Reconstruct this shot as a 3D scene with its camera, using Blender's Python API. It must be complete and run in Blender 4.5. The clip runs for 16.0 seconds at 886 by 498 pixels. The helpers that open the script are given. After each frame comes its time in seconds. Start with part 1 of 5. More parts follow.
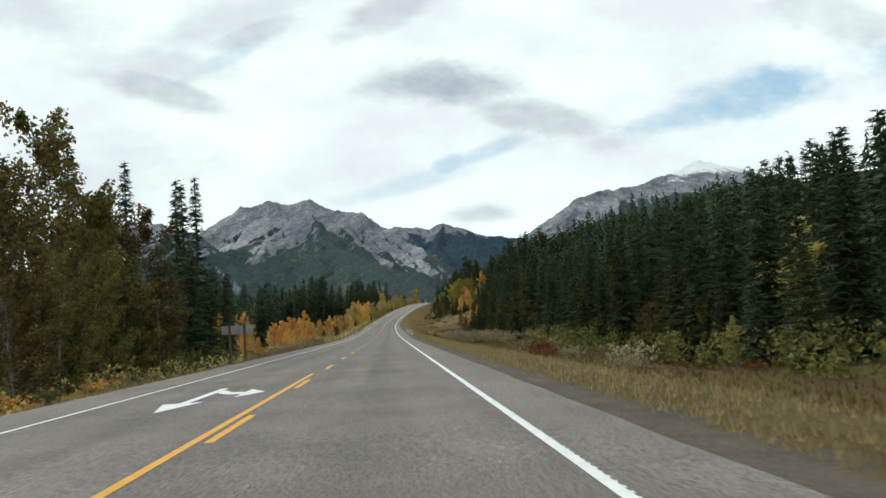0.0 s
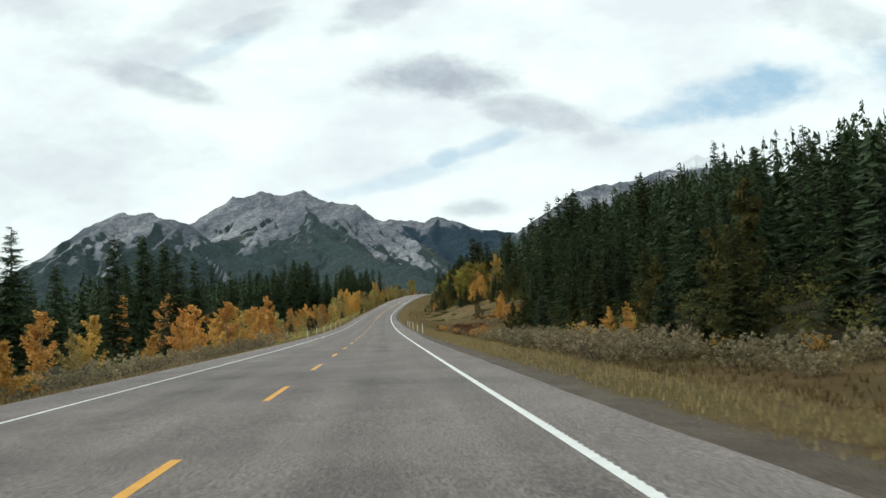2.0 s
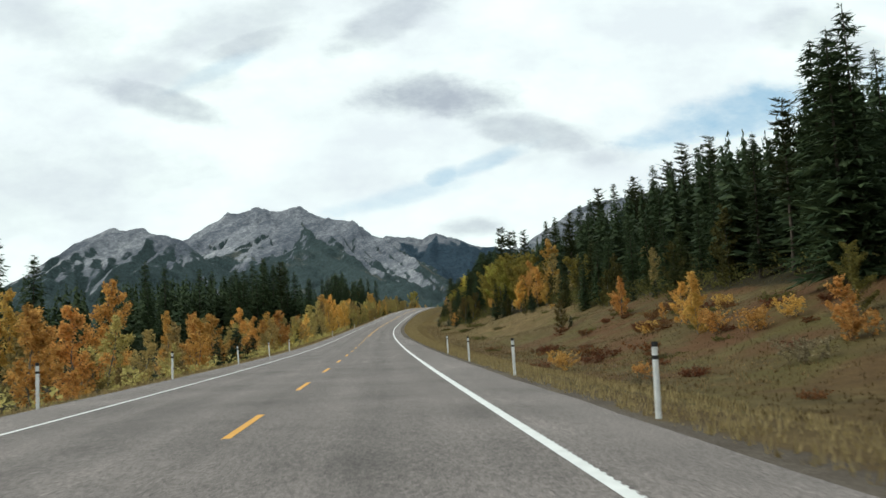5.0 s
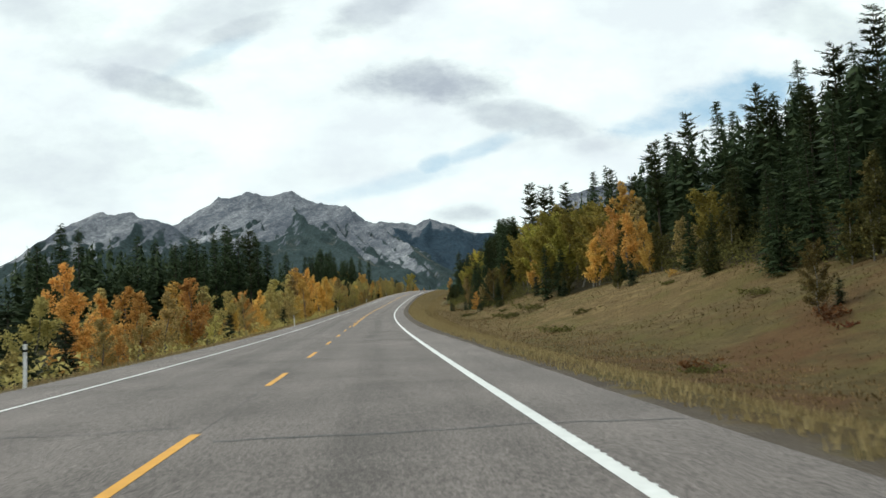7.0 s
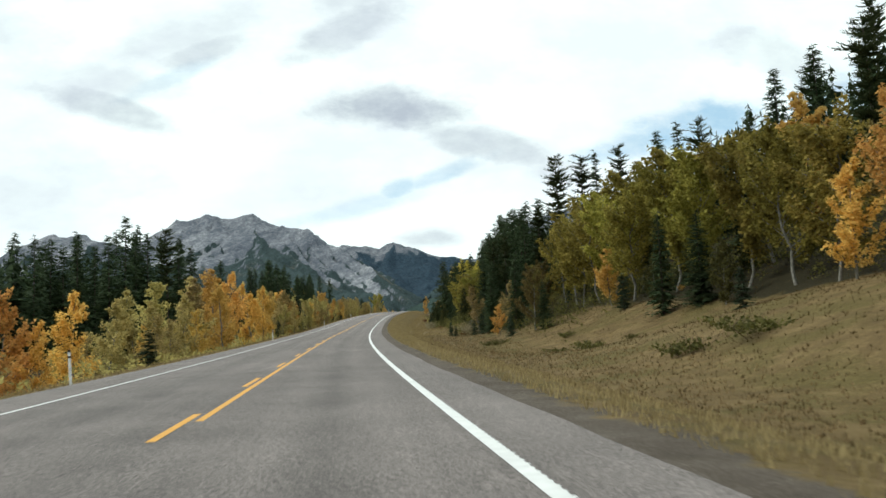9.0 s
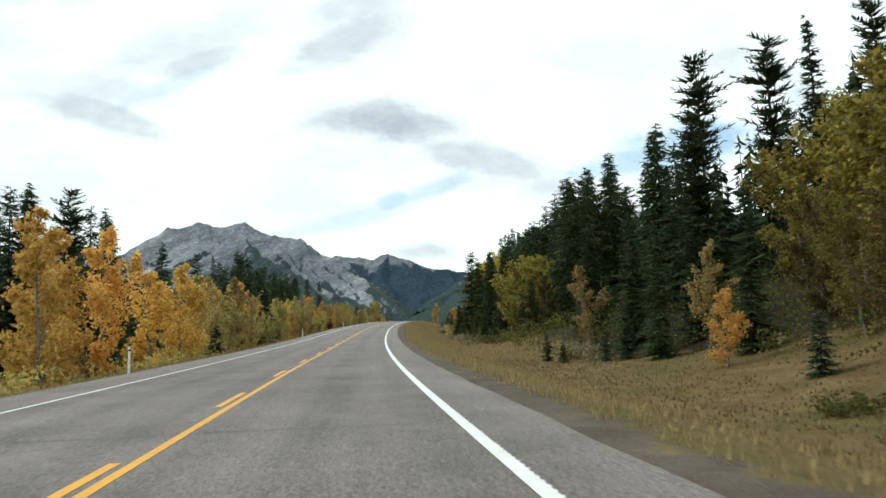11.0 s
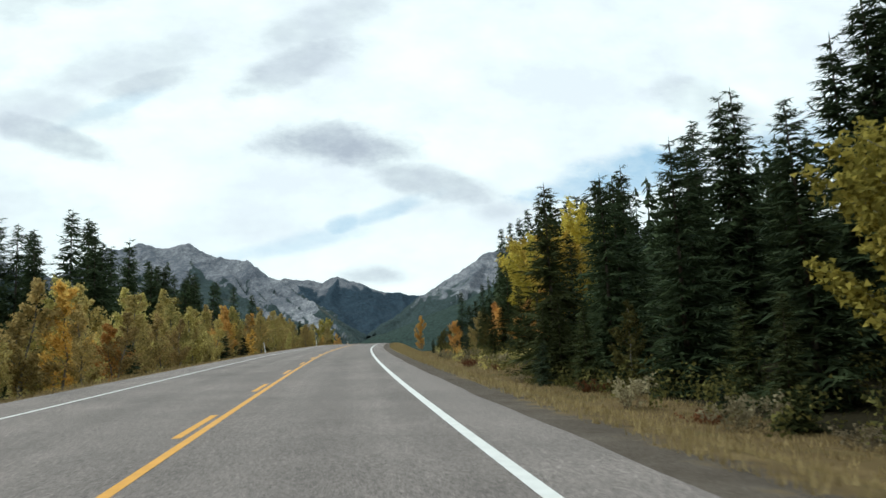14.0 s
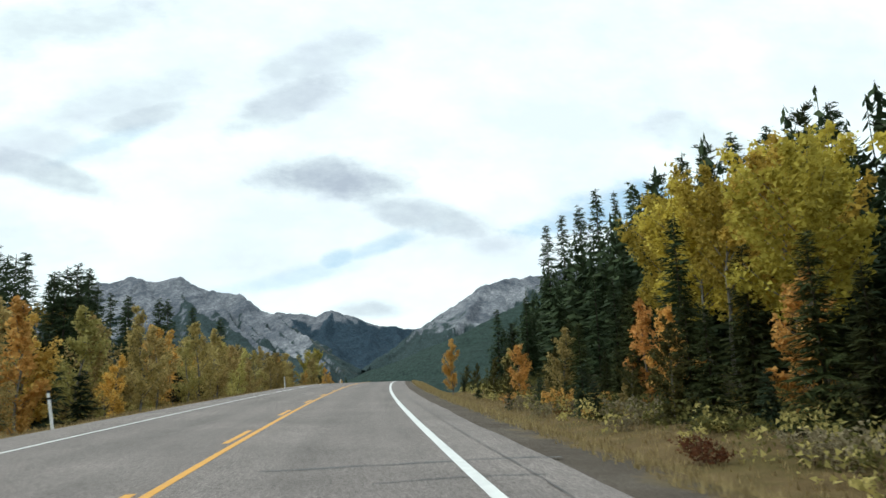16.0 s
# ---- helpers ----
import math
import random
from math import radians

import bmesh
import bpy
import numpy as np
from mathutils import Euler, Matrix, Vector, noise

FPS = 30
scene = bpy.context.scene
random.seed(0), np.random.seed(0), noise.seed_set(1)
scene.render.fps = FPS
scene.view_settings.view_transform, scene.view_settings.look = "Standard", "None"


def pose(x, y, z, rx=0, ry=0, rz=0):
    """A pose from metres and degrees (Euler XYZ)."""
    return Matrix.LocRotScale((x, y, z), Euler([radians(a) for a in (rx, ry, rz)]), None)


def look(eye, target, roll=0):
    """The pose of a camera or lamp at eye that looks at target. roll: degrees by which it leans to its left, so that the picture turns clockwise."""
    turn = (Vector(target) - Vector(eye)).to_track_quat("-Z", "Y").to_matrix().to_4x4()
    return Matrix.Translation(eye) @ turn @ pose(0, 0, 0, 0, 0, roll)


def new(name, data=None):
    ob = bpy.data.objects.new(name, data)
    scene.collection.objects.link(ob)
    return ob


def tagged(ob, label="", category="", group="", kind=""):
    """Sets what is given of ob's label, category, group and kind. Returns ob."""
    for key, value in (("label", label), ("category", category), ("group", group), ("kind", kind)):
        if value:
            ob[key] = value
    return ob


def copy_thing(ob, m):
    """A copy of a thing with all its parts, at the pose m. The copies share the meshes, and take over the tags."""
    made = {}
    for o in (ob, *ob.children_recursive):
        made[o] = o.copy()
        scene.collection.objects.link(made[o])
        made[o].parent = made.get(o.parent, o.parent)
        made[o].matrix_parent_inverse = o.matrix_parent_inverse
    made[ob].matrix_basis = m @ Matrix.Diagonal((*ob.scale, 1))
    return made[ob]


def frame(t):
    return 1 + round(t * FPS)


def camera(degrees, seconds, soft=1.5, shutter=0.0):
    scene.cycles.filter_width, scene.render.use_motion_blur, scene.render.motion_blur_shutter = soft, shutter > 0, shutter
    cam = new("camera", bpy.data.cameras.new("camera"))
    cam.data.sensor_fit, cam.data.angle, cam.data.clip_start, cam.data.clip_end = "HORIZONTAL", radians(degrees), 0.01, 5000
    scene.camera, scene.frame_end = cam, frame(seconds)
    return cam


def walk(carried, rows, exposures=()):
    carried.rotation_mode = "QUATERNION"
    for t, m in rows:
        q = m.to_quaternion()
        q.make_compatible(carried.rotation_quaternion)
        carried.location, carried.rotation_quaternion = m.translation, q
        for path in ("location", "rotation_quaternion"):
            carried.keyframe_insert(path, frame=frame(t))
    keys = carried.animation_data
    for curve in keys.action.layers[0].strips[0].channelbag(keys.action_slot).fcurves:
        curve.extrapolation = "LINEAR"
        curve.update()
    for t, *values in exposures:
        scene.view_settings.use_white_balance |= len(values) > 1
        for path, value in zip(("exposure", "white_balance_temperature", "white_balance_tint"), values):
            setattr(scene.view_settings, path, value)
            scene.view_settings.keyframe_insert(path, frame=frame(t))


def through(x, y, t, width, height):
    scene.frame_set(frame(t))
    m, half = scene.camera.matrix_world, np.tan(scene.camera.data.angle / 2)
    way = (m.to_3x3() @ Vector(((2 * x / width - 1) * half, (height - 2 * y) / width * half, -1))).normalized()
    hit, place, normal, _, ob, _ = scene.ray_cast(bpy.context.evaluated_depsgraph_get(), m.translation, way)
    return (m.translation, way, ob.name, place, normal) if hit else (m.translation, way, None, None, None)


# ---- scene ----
cam = camera(57.68, 16.0, soft=1.5, shutter=0.1)
PATH = [
    (0.00, pose(0.07, 0.00, 1.22, 95.14, 3.38, -2.60)),
    (0.50, pose(-0.22, 12.71, 1.14, 95.44, 3.71, -3.15)),
    (1.00, pose(-0.54, 25.43, 1.06, 96.05, 3.79, -2.46)),
    (1.50, pose(-0.97, 38.14, 0.98, 95.77, 2.68, -1.98)),
    (2.00, pose(-1.22, 50.86, 0.89, 94.71, 2.71, -3.09)),
    (2.50, pose(-1.50, 63.57, 0.81, 94.01, 2.72, -3.63)),
    (3.00, pose(-1.76, 76.29, 0.73, 94.17, 2.42, -3.78)),
    (3.50, pose(-2.02, 89.00, 0.66, 95.15, 2.91, -3.16)),
    (4.10, pose(-2.35, 104.26, 0.59, 95.34, 2.86, -3.19)),
    (4.75, pose(-2.73, 120.79, 0.55, 95.80, 2.72, -3.26)),
    (5.40, pose(-3.10, 137.31, 0.55, 96.26, 2.59, -3.34)),
    (6.00, pose(-3.43, 152.57, 0.59, 96.45, 2.53, -3.37)),
    (6.50, pose(-3.63, 165.29, 0.66, 94.27, 2.77, -3.80)),
    (7.00, pose(-3.93, 178.00, 0.76, 95.04, 2.57, -3.78)),
    (7.50, pose(-4.15, 190.71, 0.89, 95.35, 2.39, -5.00)),
    (8.00, pose(-4.39, 203.43, 1.06, 95.74, 2.75, -6.47)),
    (8.50, pose(-4.48, 216.14, 1.27, 96.08, 2.70, -6.28)),
    (9.00, pose(-4.54, 228.86, 1.52, 96.68, 2.81, -6.40)),
    (9.50, pose(-4.55, 241.57, 1.81, 98.58, 2.51, -5.85)),
    (10.00, pose(-4.65, 254.29, 2.13, 96.75, 2.09, -6.20)),
    (10.60, pose(-4.72, 269.54, 2.57, 97.12, 2.02, -6.54)),
    (11.25, pose(-4.70, 286.07, 3.09, 98.01, 1.85, -7.36)),
    (11.90, pose(-4.50, 302.60, 3.67, 98.91, 1.68, -8.18)),
    (12.50, pose(-4.09, 317.86, 4.26, 99.27, 1.61, -8.52)),
    (13.00, pose(-3.57, 330.57, 4.80, 101.87, 2.15, -8.27)),
    (13.50, pose(-2.94, 343.29, 5.38, 99.80, 2.57, -9.89)),
    (14.00, pose(-2.29, 356.00, 6.01, 99.19, 2.25, -10.52)),
    (14.50, pose(-1.51, 368.71, 6.69, 100.29, 2.20, -10.04)),
    (15.00, pose(-0.61, 381.43, 7.40, 100.30, 2.00, -10.07)),
    (15.50, pose(0.35, 394.14, 8.14, 100.51, 1.91, -10.46)),
    (16.00, pose(1.48, 406.86, 8.87, 101.59, 2.46, -10.87)),
]
walk(cam, PATH, [(0.0, -0.21, 6300, 0), (6.5, -0.19, 6300, 0), (9.5, -0.03, 6280, -1), (12.5, 0.10, 6250, -2), (13.0, 0.18, 6220, -3), (13.5, -0.13, 6100, -1), (14.0, -0.16, 6090, -1), (14.5, -0.13, 6090, -1), (15.5, -0.10, 6080, -1), (16.0, -0.08, 6060, -1)])

STEP = 50.857
ROAD_X = [-2.16, -3.26, -4.33, -5.43, -6.4, -7.09, -6.64, -4.49, -0.98, 4.2, 11.57, 20.87, 32.16, 45.42]
ROAD_Z = [-0.0, -0.33, -0.62, -0.63, -0.16, 0.91, 2.55, 4.79, 7.65, 10.52, 13.17, 14.57, 14.96, 14.27]

# ---- sky and sun ----
SUN_AZ, SUN_EL = -80.0, 42.0          # degrees: clockwise from the road's direction, above the horizon
# clouds as (side, height, half width, half height, lean) on a plane one metre ahead
GREY = [
    (0.056, 0.302, 0.112, 0.030, -0.03, 0.72), (0.195, 0.247, 0.100, 0.026, -0.22, 0.50),
    (-0.287, 0.307, 0.100, 0.022, -0.34, 0.52), (0.015, 0.411, 0.085, 0.034, 0.40, 0.50),
    (-0.166, 0.380, 0.075, 0.019, 0.30, 0.45), (0.098, 0.130, 0.058, 0.014, 0.0, 0.50),
    (-0.42, 0.20, 0.20, 0.06, 0.1, 0.20), (-0.46, 0.42, 0.14, 0.04, -0.2, 0.25),
    (0.275, 0.215, 0.06, 0.020, 0.0, 0.32), (-0.30, 0.49, 0.18, 0.035, 0.2, 0.35),
    (0.60, 0.36, 0.14, 0.04, -0.3, 0.35), (-0.13, 0.325, 0.07, 0.014, 0.0, 0.08), (-0.05, 0.19, 0.12, 0.02, 0.1, 0.07),
    (-0.195, 0.401, 0.130, 0.035, 0.25, 0.28), (0.042, 0.462, 0.100, 0.035, 0.35, 0.34), (-0.296, 0.340, 0.120, 0.030, -0.10, 0.26), (0.184, 0.225, 0.090, 0.020, 0.00, 0.14), (-0.139, 0.289, 0.160, 0.050, 0.10, 0.06),
]
BLUE = [
    (0.358, 0.244, 0.085, 0.020, 0.22, 0.75), (0.465, 0.268, 0.110, 0.032, 0.15, 0.90),
    (0.126, 0.215, 0.060, 0.012, 0.32, 0.60), (0.066, 0.196, 0.026, 0.013, 0.3, 0.65),
    (0.00, 0.172, 0.10, 0.015, 0.2, 0.40), (-0.21, 0.345, 0.06, 0.013, 0.4, 0.35), (0.72, 0.31, 0.16, 0.05, 0.1, 0.6),
]
world = bpy.data.worlds.new("sky")
scene.world = world
world.use_nodes = True
wt = world.node_tree
wt.nodes.clear()


def wn(kind, **kw):
    n = wt.nodes.new(kind)
    for k, v in kw.items():
        if k == "op":
            n.operation = v
        elif k == "blend":
            n.blend_type = v
    return n


def wmath(op, a, b=None, c=None):
    n = wn("ShaderNodeMath", op=op)
    for i, v in enumerate((a, b, c)):
        if v is None:
            continue
        if isinstance(v, (int, float)):
            n.inputs[i].default_value = v
        else:
            wt.links.new(v, n.inputs[i])
    return n.outputs[0]


def wmix(fac, a, b):
    n = wt.nodes.new("ShaderNodeMix")
    n.data_type = "RGBA"
    for i, v in ((0, fac), (6, a), (7, b)):
        if isinstance(v, (int, float)):
            n.inputs[i].default_value = v
        elif isinstance(v, tuple):
            n.inputs[i].default_value = (*v, 1)
        else:
            wt.links.new(v, n.inputs[i])
    return n.outputs[2]


tc = wt.nodes.new("ShaderNodeTexCoord")
sep = wt.nodes.new("ShaderNodeSeparateXYZ")
wt.links.new(tc.outputs["Generated"], sep.inputs[0])
ahead = wmath("MAXIMUM", wmath("ABSOLUTE", sep.outputs[1]), 0.15)
side = wmath("DIVIDE", sep.outputs[0], ahead)
rise = wmath("DIVIDE", sep.outputs[2], ahead)
comb = wt.nodes.new("ShaderNodeCombineXYZ")
wt.links.new(side, comb.inputs[0])
wt.links.new(wmath("MULTIPLY", rise, 1.9), comb.inputs[1])


def wnoise(scale, detail, rough=0.55, seed=0.0):
    n = wt.nodes.new("ShaderNodeTexNoise")
    n.noise_dimensions = "4D"
    n.inputs["W"].default_value = seed
    n.inputs["Scale"].default_value = scale
    n.inputs["Detail"].default_value = detail
    n.inputs["Roughness"].default_value = rough
    wt.links.new(comb.outputs[0], n.inputs["Vector"])
    return n.outputs[0]


ragged = wnoise(11.0, 8.0, 0.62, 1.3)
puffs = wnoise(22.0, 5.0, 0.6, 7.7)
billow = wnoise(5.0, 6.0, 0.6, 4.1)


def patches(blobs):
    total = None
    for u0, w0, a, b, lean, amount in blobs:
        du, dw = wmath("SUBTRACT", side, u0), wmath("SUBTRACT", rise, w0)
        dw = wmath("SUBTRACT", dw, wmath("MULTIPLY", du, lean))
        r = wmath("ADD", wmath("POWER", wmath("ABSOLUTE", wmath("DIVIDE", du, a)), 2.0), wmath("POWER", wmath("ABSOLUTE", wmath("DIVIDE", dw, b)), 2.0))
        r = wmath("ADD", wmath("SQRT", r), wmath("MULTIPLY", wmath("SUBTRACT", ragged, 0.5), 2.1))
        k = wt.nodes.new("ShaderNodeMapRange")
        k.interpolation_type = "SMOOTHSTEP"
        wt.links.new(r, k.inputs[0])
        k.inputs[1].default_value, k.inputs[2].default_value = 1.25, 0.35
        k.inputs[3].default_value, k.inputs[4].default_value = 0.0, amount
        total = k.outputs[0] if total is None else wmath("MAXIMUM", total, k.outputs[0])
    return wmath("MULTIPLY", total, wmath("MINIMUM", wmath("ADD", wmath("MULTIPLY", puffs, 1.5), 0.25), 1.15))


nish = wt.nodes.new("ShaderNodeTexSky")
nish.sky_type, nish.sun_disc = "NISHITA", False
nish.sun_elevation, nish.sun_rotation = radians(SUN_EL), radians(SUN_AZ)
clear = wt.nodes.new("ShaderNodeVectorMath")
clear.operation = "SCALE"
clear.inputs[3].default_value = 0.09
wt.links.new(nish.outputs[0], clear.inputs[0])
blue = wmix(0.85, clear.outputs[0], (0.56, 0.78, 1.0))
lit = wt.nodes.new("ShaderNodeMapRange")
wt.links.new(billow, lit.inputs[0])
lit.inputs[1].default_value, lit.inputs[2].default_value = 0.36, 0.60
white = wmix(lit.outputs[0], (1.00, 1.025, 1.09), (1.20, 1.25, 1.245))
cover = wmix(patches(BLUE), white, blue)
thick = wmix(patches(GREY), cover, (0.47, 0.50, 0.60))
bg = wt.nodes.new("ShaderNodeBackground")
bg.inputs[1].default_value = 1.0
wt.links.new(thick, bg.inputs[0])
wo = wt.nodes.new("ShaderNodeOutputWorld")
wt.links.new(bg.outputs[0], wo.inputs[0])

sun = new("sun", bpy.data.lights.new("sun", "SUN"))
sun.data.energy, sun.data.angle, sun.data.color = 2.0, radians(14), (1.0, 0.95, 0.88)
az, el = radians(SUN_AZ), radians(SUN_EL)
sun.matrix_world = look((0, 0, 60), (-math.sin(az) * math.cos(el), -math.cos(az) * math.cos(el), 60 - math.sin(el)))


# ---- materials ----
def mat(name, rough=0.8, spec=0.3):
    m = bpy.data.materials.new(name)
    m.use_nodes = True
    nt = m.node_tree
    b = nt.nodes["Principled BSDF"]
    b.inputs["Roughness"].default_value = rough
    b.inputs["Specular IOR Level"].default_value = spec
    return m, nt, b


def noise_tex(nt, scale, detail=4.0, rough=0.55, vec=None, stretch=None):
    n = nt.nodes.new("ShaderNodeTexNoise")
    n.inputs["Scale"].default_value, n.inputs["Detail"].default_value, n.inputs["Roughness"].default_value = scale, detail, rough
    if vec is None:
        g = nt.nodes.new("ShaderNodeNewGeometry")
        vec = g.outputs["Position"]
    if stretch:
        mp = nt.nodes.new("ShaderNodeMapping")
        mp.inputs["Scale"].default_value = stretch
        nt.links.new(vec, mp.inputs[0])
        vec = mp.outputs[0]
    nt.links.new(vec, n.inputs["Vector"])
    return n.outputs[0]


def ramp(nt, fac, stops, mode="LINEAR"):
    r = nt.nodes.new("ShaderNodeValToRGB")
    r.color_ramp.interpolation = mode
    while len(r.color_ramp.elements) < len(stops):
        r.color_ramp.elements.new(0.5)
    for e, (p, c) in zip(r.color_ramp.elements, stops):
        e.position, e.color = p, (*c, 1) if len(c) == 3 else c
    nt.links.new(fac, r.inputs[0])
    return r.outputs[0]


def mix(nt, fac, a, b, blend="MIX"):
    n = nt.nodes.new("ShaderNodeMix")
    n.data_type, n.blend_type = "RGBA", blend
    for i, v in ((0, fac), (6, a), (7, b)):
        if isinstance(v, (int, float)):
            n.inputs[i].default_value = v
        elif isinstance(v, tuple):
            n.inputs[i].default_value = (*v, 1)
        else:
            nt.links.new(v, n.inputs[i])
    return n.outputs[2]


def calc(nt, op, a, b=None):
    n = nt.nodes.new("ShaderNodeMath")
    n.operation = op
    for i, v in enumerate((a, b)):
        if v is None:
            continue
        if isinstance(v, (int, float)):
            n.inputs[i].default_value = v
        else:
            nt.links.new(v, n.inputs[i])
    return n.outputs[0]


def span(nt, v, a, b, c=0.0, d=1.0):
    n = nt.nodes.new("ShaderNodeMapRange")
    n.interpolation_type = "SMOOTHSTEP"
    nt.links.new(v, n.inputs[0])
    for i, q in enumerate((a, b, c, d)):
        n.inputs[i + 1].default_value = q
    return n.outputs[0]


def bump(nt, b, height, strength, dist):
    n = nt.nodes.new("ShaderNodeBump")
    n.inputs["Strength"].default_value, n.inputs["Distance"].default_value = strength, dist
    nt.links.new(height, n.inputs["Height"])
    nt.links.new(n.outputs[0], b.inputs["Normal"])


def leaf_mat(name, dark, mid, light, through=0.35, drift=0.012):
    """Foliage: every leaf its own tone, every plant a little of its own."""
    m, nt, b = mat(name, 0.75, 0.08)
    g = nt.nodes.new("ShaderNodeNewGeometry")
    o = nt.nodes.new("ShaderNodeObjectInfo")
    v = calc(nt, "ADD", calc(nt, "MULTIPLY", g.outputs["Random Per Island"], 0.55), calc(nt, "MULTIPLY", o.outputs["Random"], 0.2))
    v = calc(nt, "ADD", v, calc(nt, "MULTIPLY", noise_tex(nt, 0.6, 2.0), 0.35))
    col = ramp(nt, v, [(0.15, dark), (0.5, mid), (0.9, light)])
    hs = nt.nodes.new("ShaderNodeHueSaturation")
    nt.links.new(col, hs.inputs["Color"])
    nt.links.new(calc(nt, "ADD", 0.5 - drift, calc(nt, "MULTIPLY", o.outputs["Random"], 2 * drift)), hs.inputs["Hue"])
    nt.links.new(calc(nt, "ADD", 0.80, calc(nt, "MULTIPLY", calc(nt, "FRACT", calc(nt, "MULTIPLY", o.outputs["Random"], 7.31)), 0.40)), hs.inputs["Value"])
    col = hs.outputs[0]
    nt.links.new(col, b.inputs["Base Color"])
    tr = nt.nodes.new("ShaderNodeBsdfTranslucent")
    nt.links.new(col, tr.inputs[0])
    mx = nt.nodes.new("ShaderNodeMixShader")
    mx.inputs[0].default_value = through
    nt.links.new(b.outputs[0], mx.inputs[1])
    nt.links.new(tr.outputs[0], mx.inputs[2])
    nt.links.new(mx.outputs[0], nt.nodes["Material Output"].inputs[0])
    return m


SPRUCE = leaf_mat("spruce_needles", (0.018, 0.029, 0.015), (0.043, 0.063, 0.030), (0.075, 0.098, 0.044), 0.2)
SPRUCE_BLUE = leaf_mat("young_spruce_needles", (0.018, 0.030, 0.018), (0.040, 0.058, 0.034), (0.075, 0.092, 0.050), 0.15)
MOSSY = leaf_mat("olive_green_needles", (0.020, 0.027, 0.010), (0.046, 0.056, 0.021), (0.085, 0.092, 0.034), 0.15)
PINE = leaf_mat("pine_needles", (0.017, 0.024, 0.011), (0.042, 0.054, 0.022), (0.080, 0.086, 0.034), 0.18)
GOLD = leaf_mat("golden_leaves", (0.36, 0.215, 0.055), (0.66, 0.42, 0.105), (0.84, 0.62, 0.20), 0.48)
ORANGE = leaf_mat("orange_leaves", (0.32, 0.175, 0.055), (0.60, 0.345, 0.095), (0.82, 0.53, 0.17), 0.48)
OLIVE = leaf_mat("olive_leaves", (0.18, 0.150, 0.055), (0.40, 0.325, 0.120), (0.62, 0.50, 0.20), 0.48, 0.022)
LIME = leaf_mat("yellow_green_leaves", (0.10, 0.088, 0.022), (0.240, 0.205, 0.045), (0.44, 0.36, 0.085), 0.42, 0.018)
DULL = leaf_mat("dull_green_leaves", (0.042, 0.046, 0.017), (0.100, 0.096, 0.032), (0.19, 0.165, 0.052))
TAWNY = leaf_mat("tawny_green_leaves", (0.052, 0.048, 0.018), (0.130, 0.108, 0.036), (0.25, 0.19, 0.060), 0.38, 0.02)
BRIGHT = leaf_mat("bright_yellow_leaves", (0.20, 0.150, 0.026), (0.46, 0.345, 0.058), (0.68, 0.54, 0.12), 0.45, 0.014)
RUST = leaf_mat("rust_leaves", (0.075, 0.030, 0.016), (0.14, 0.058, 0.026), (0.22, 0.10, 0.042))
SAGE = leaf_mat("grey_willow_leaves", (0.125, 0.102, 0.058), (0.25, 0.208, 0.125), (0.40, 0.34, 0.22))
STRAW = leaf_mat("dry_grass", (0.140, 0.096, 0.046), (0.245, 0.176, 0.086), (0.38, 0.285, 0.145), 0.35)
RUSSET = leaf_mat("russet_grass", (0.072, 0.049, 0.022), (0.118, 0.082, 0.035), (0.185, 0.135, 0.060), 0.4)


def bark_mat(name, a, b_):
    m, nt, b = mat(name, 0.9, 0.1)
    n = noise_tex(nt, 9.0, 5.0, 0.65, stretch=(1, 1, 0.35))
    nt.links.new(ramp(nt, n, [(0.3, a), (0.7, b_)]), b.inputs["Base Color"])
    bump(nt, b, n, 0.6, 0.03)
    return m


BARK = bark_mat("grey_brown_bark", (0.035, 0.028, 0.022), (0.12, 0.10, 0.08))
PALE_BARK = bark_mat("pale_aspen_bark", (0.075, 0.070, 0.058), (0.27, 0.255, 0.22))
TWIG = bark_mat("brown_twigs", (0.06, 0.04, 0.025), (0.15, 0.11, 0.08))


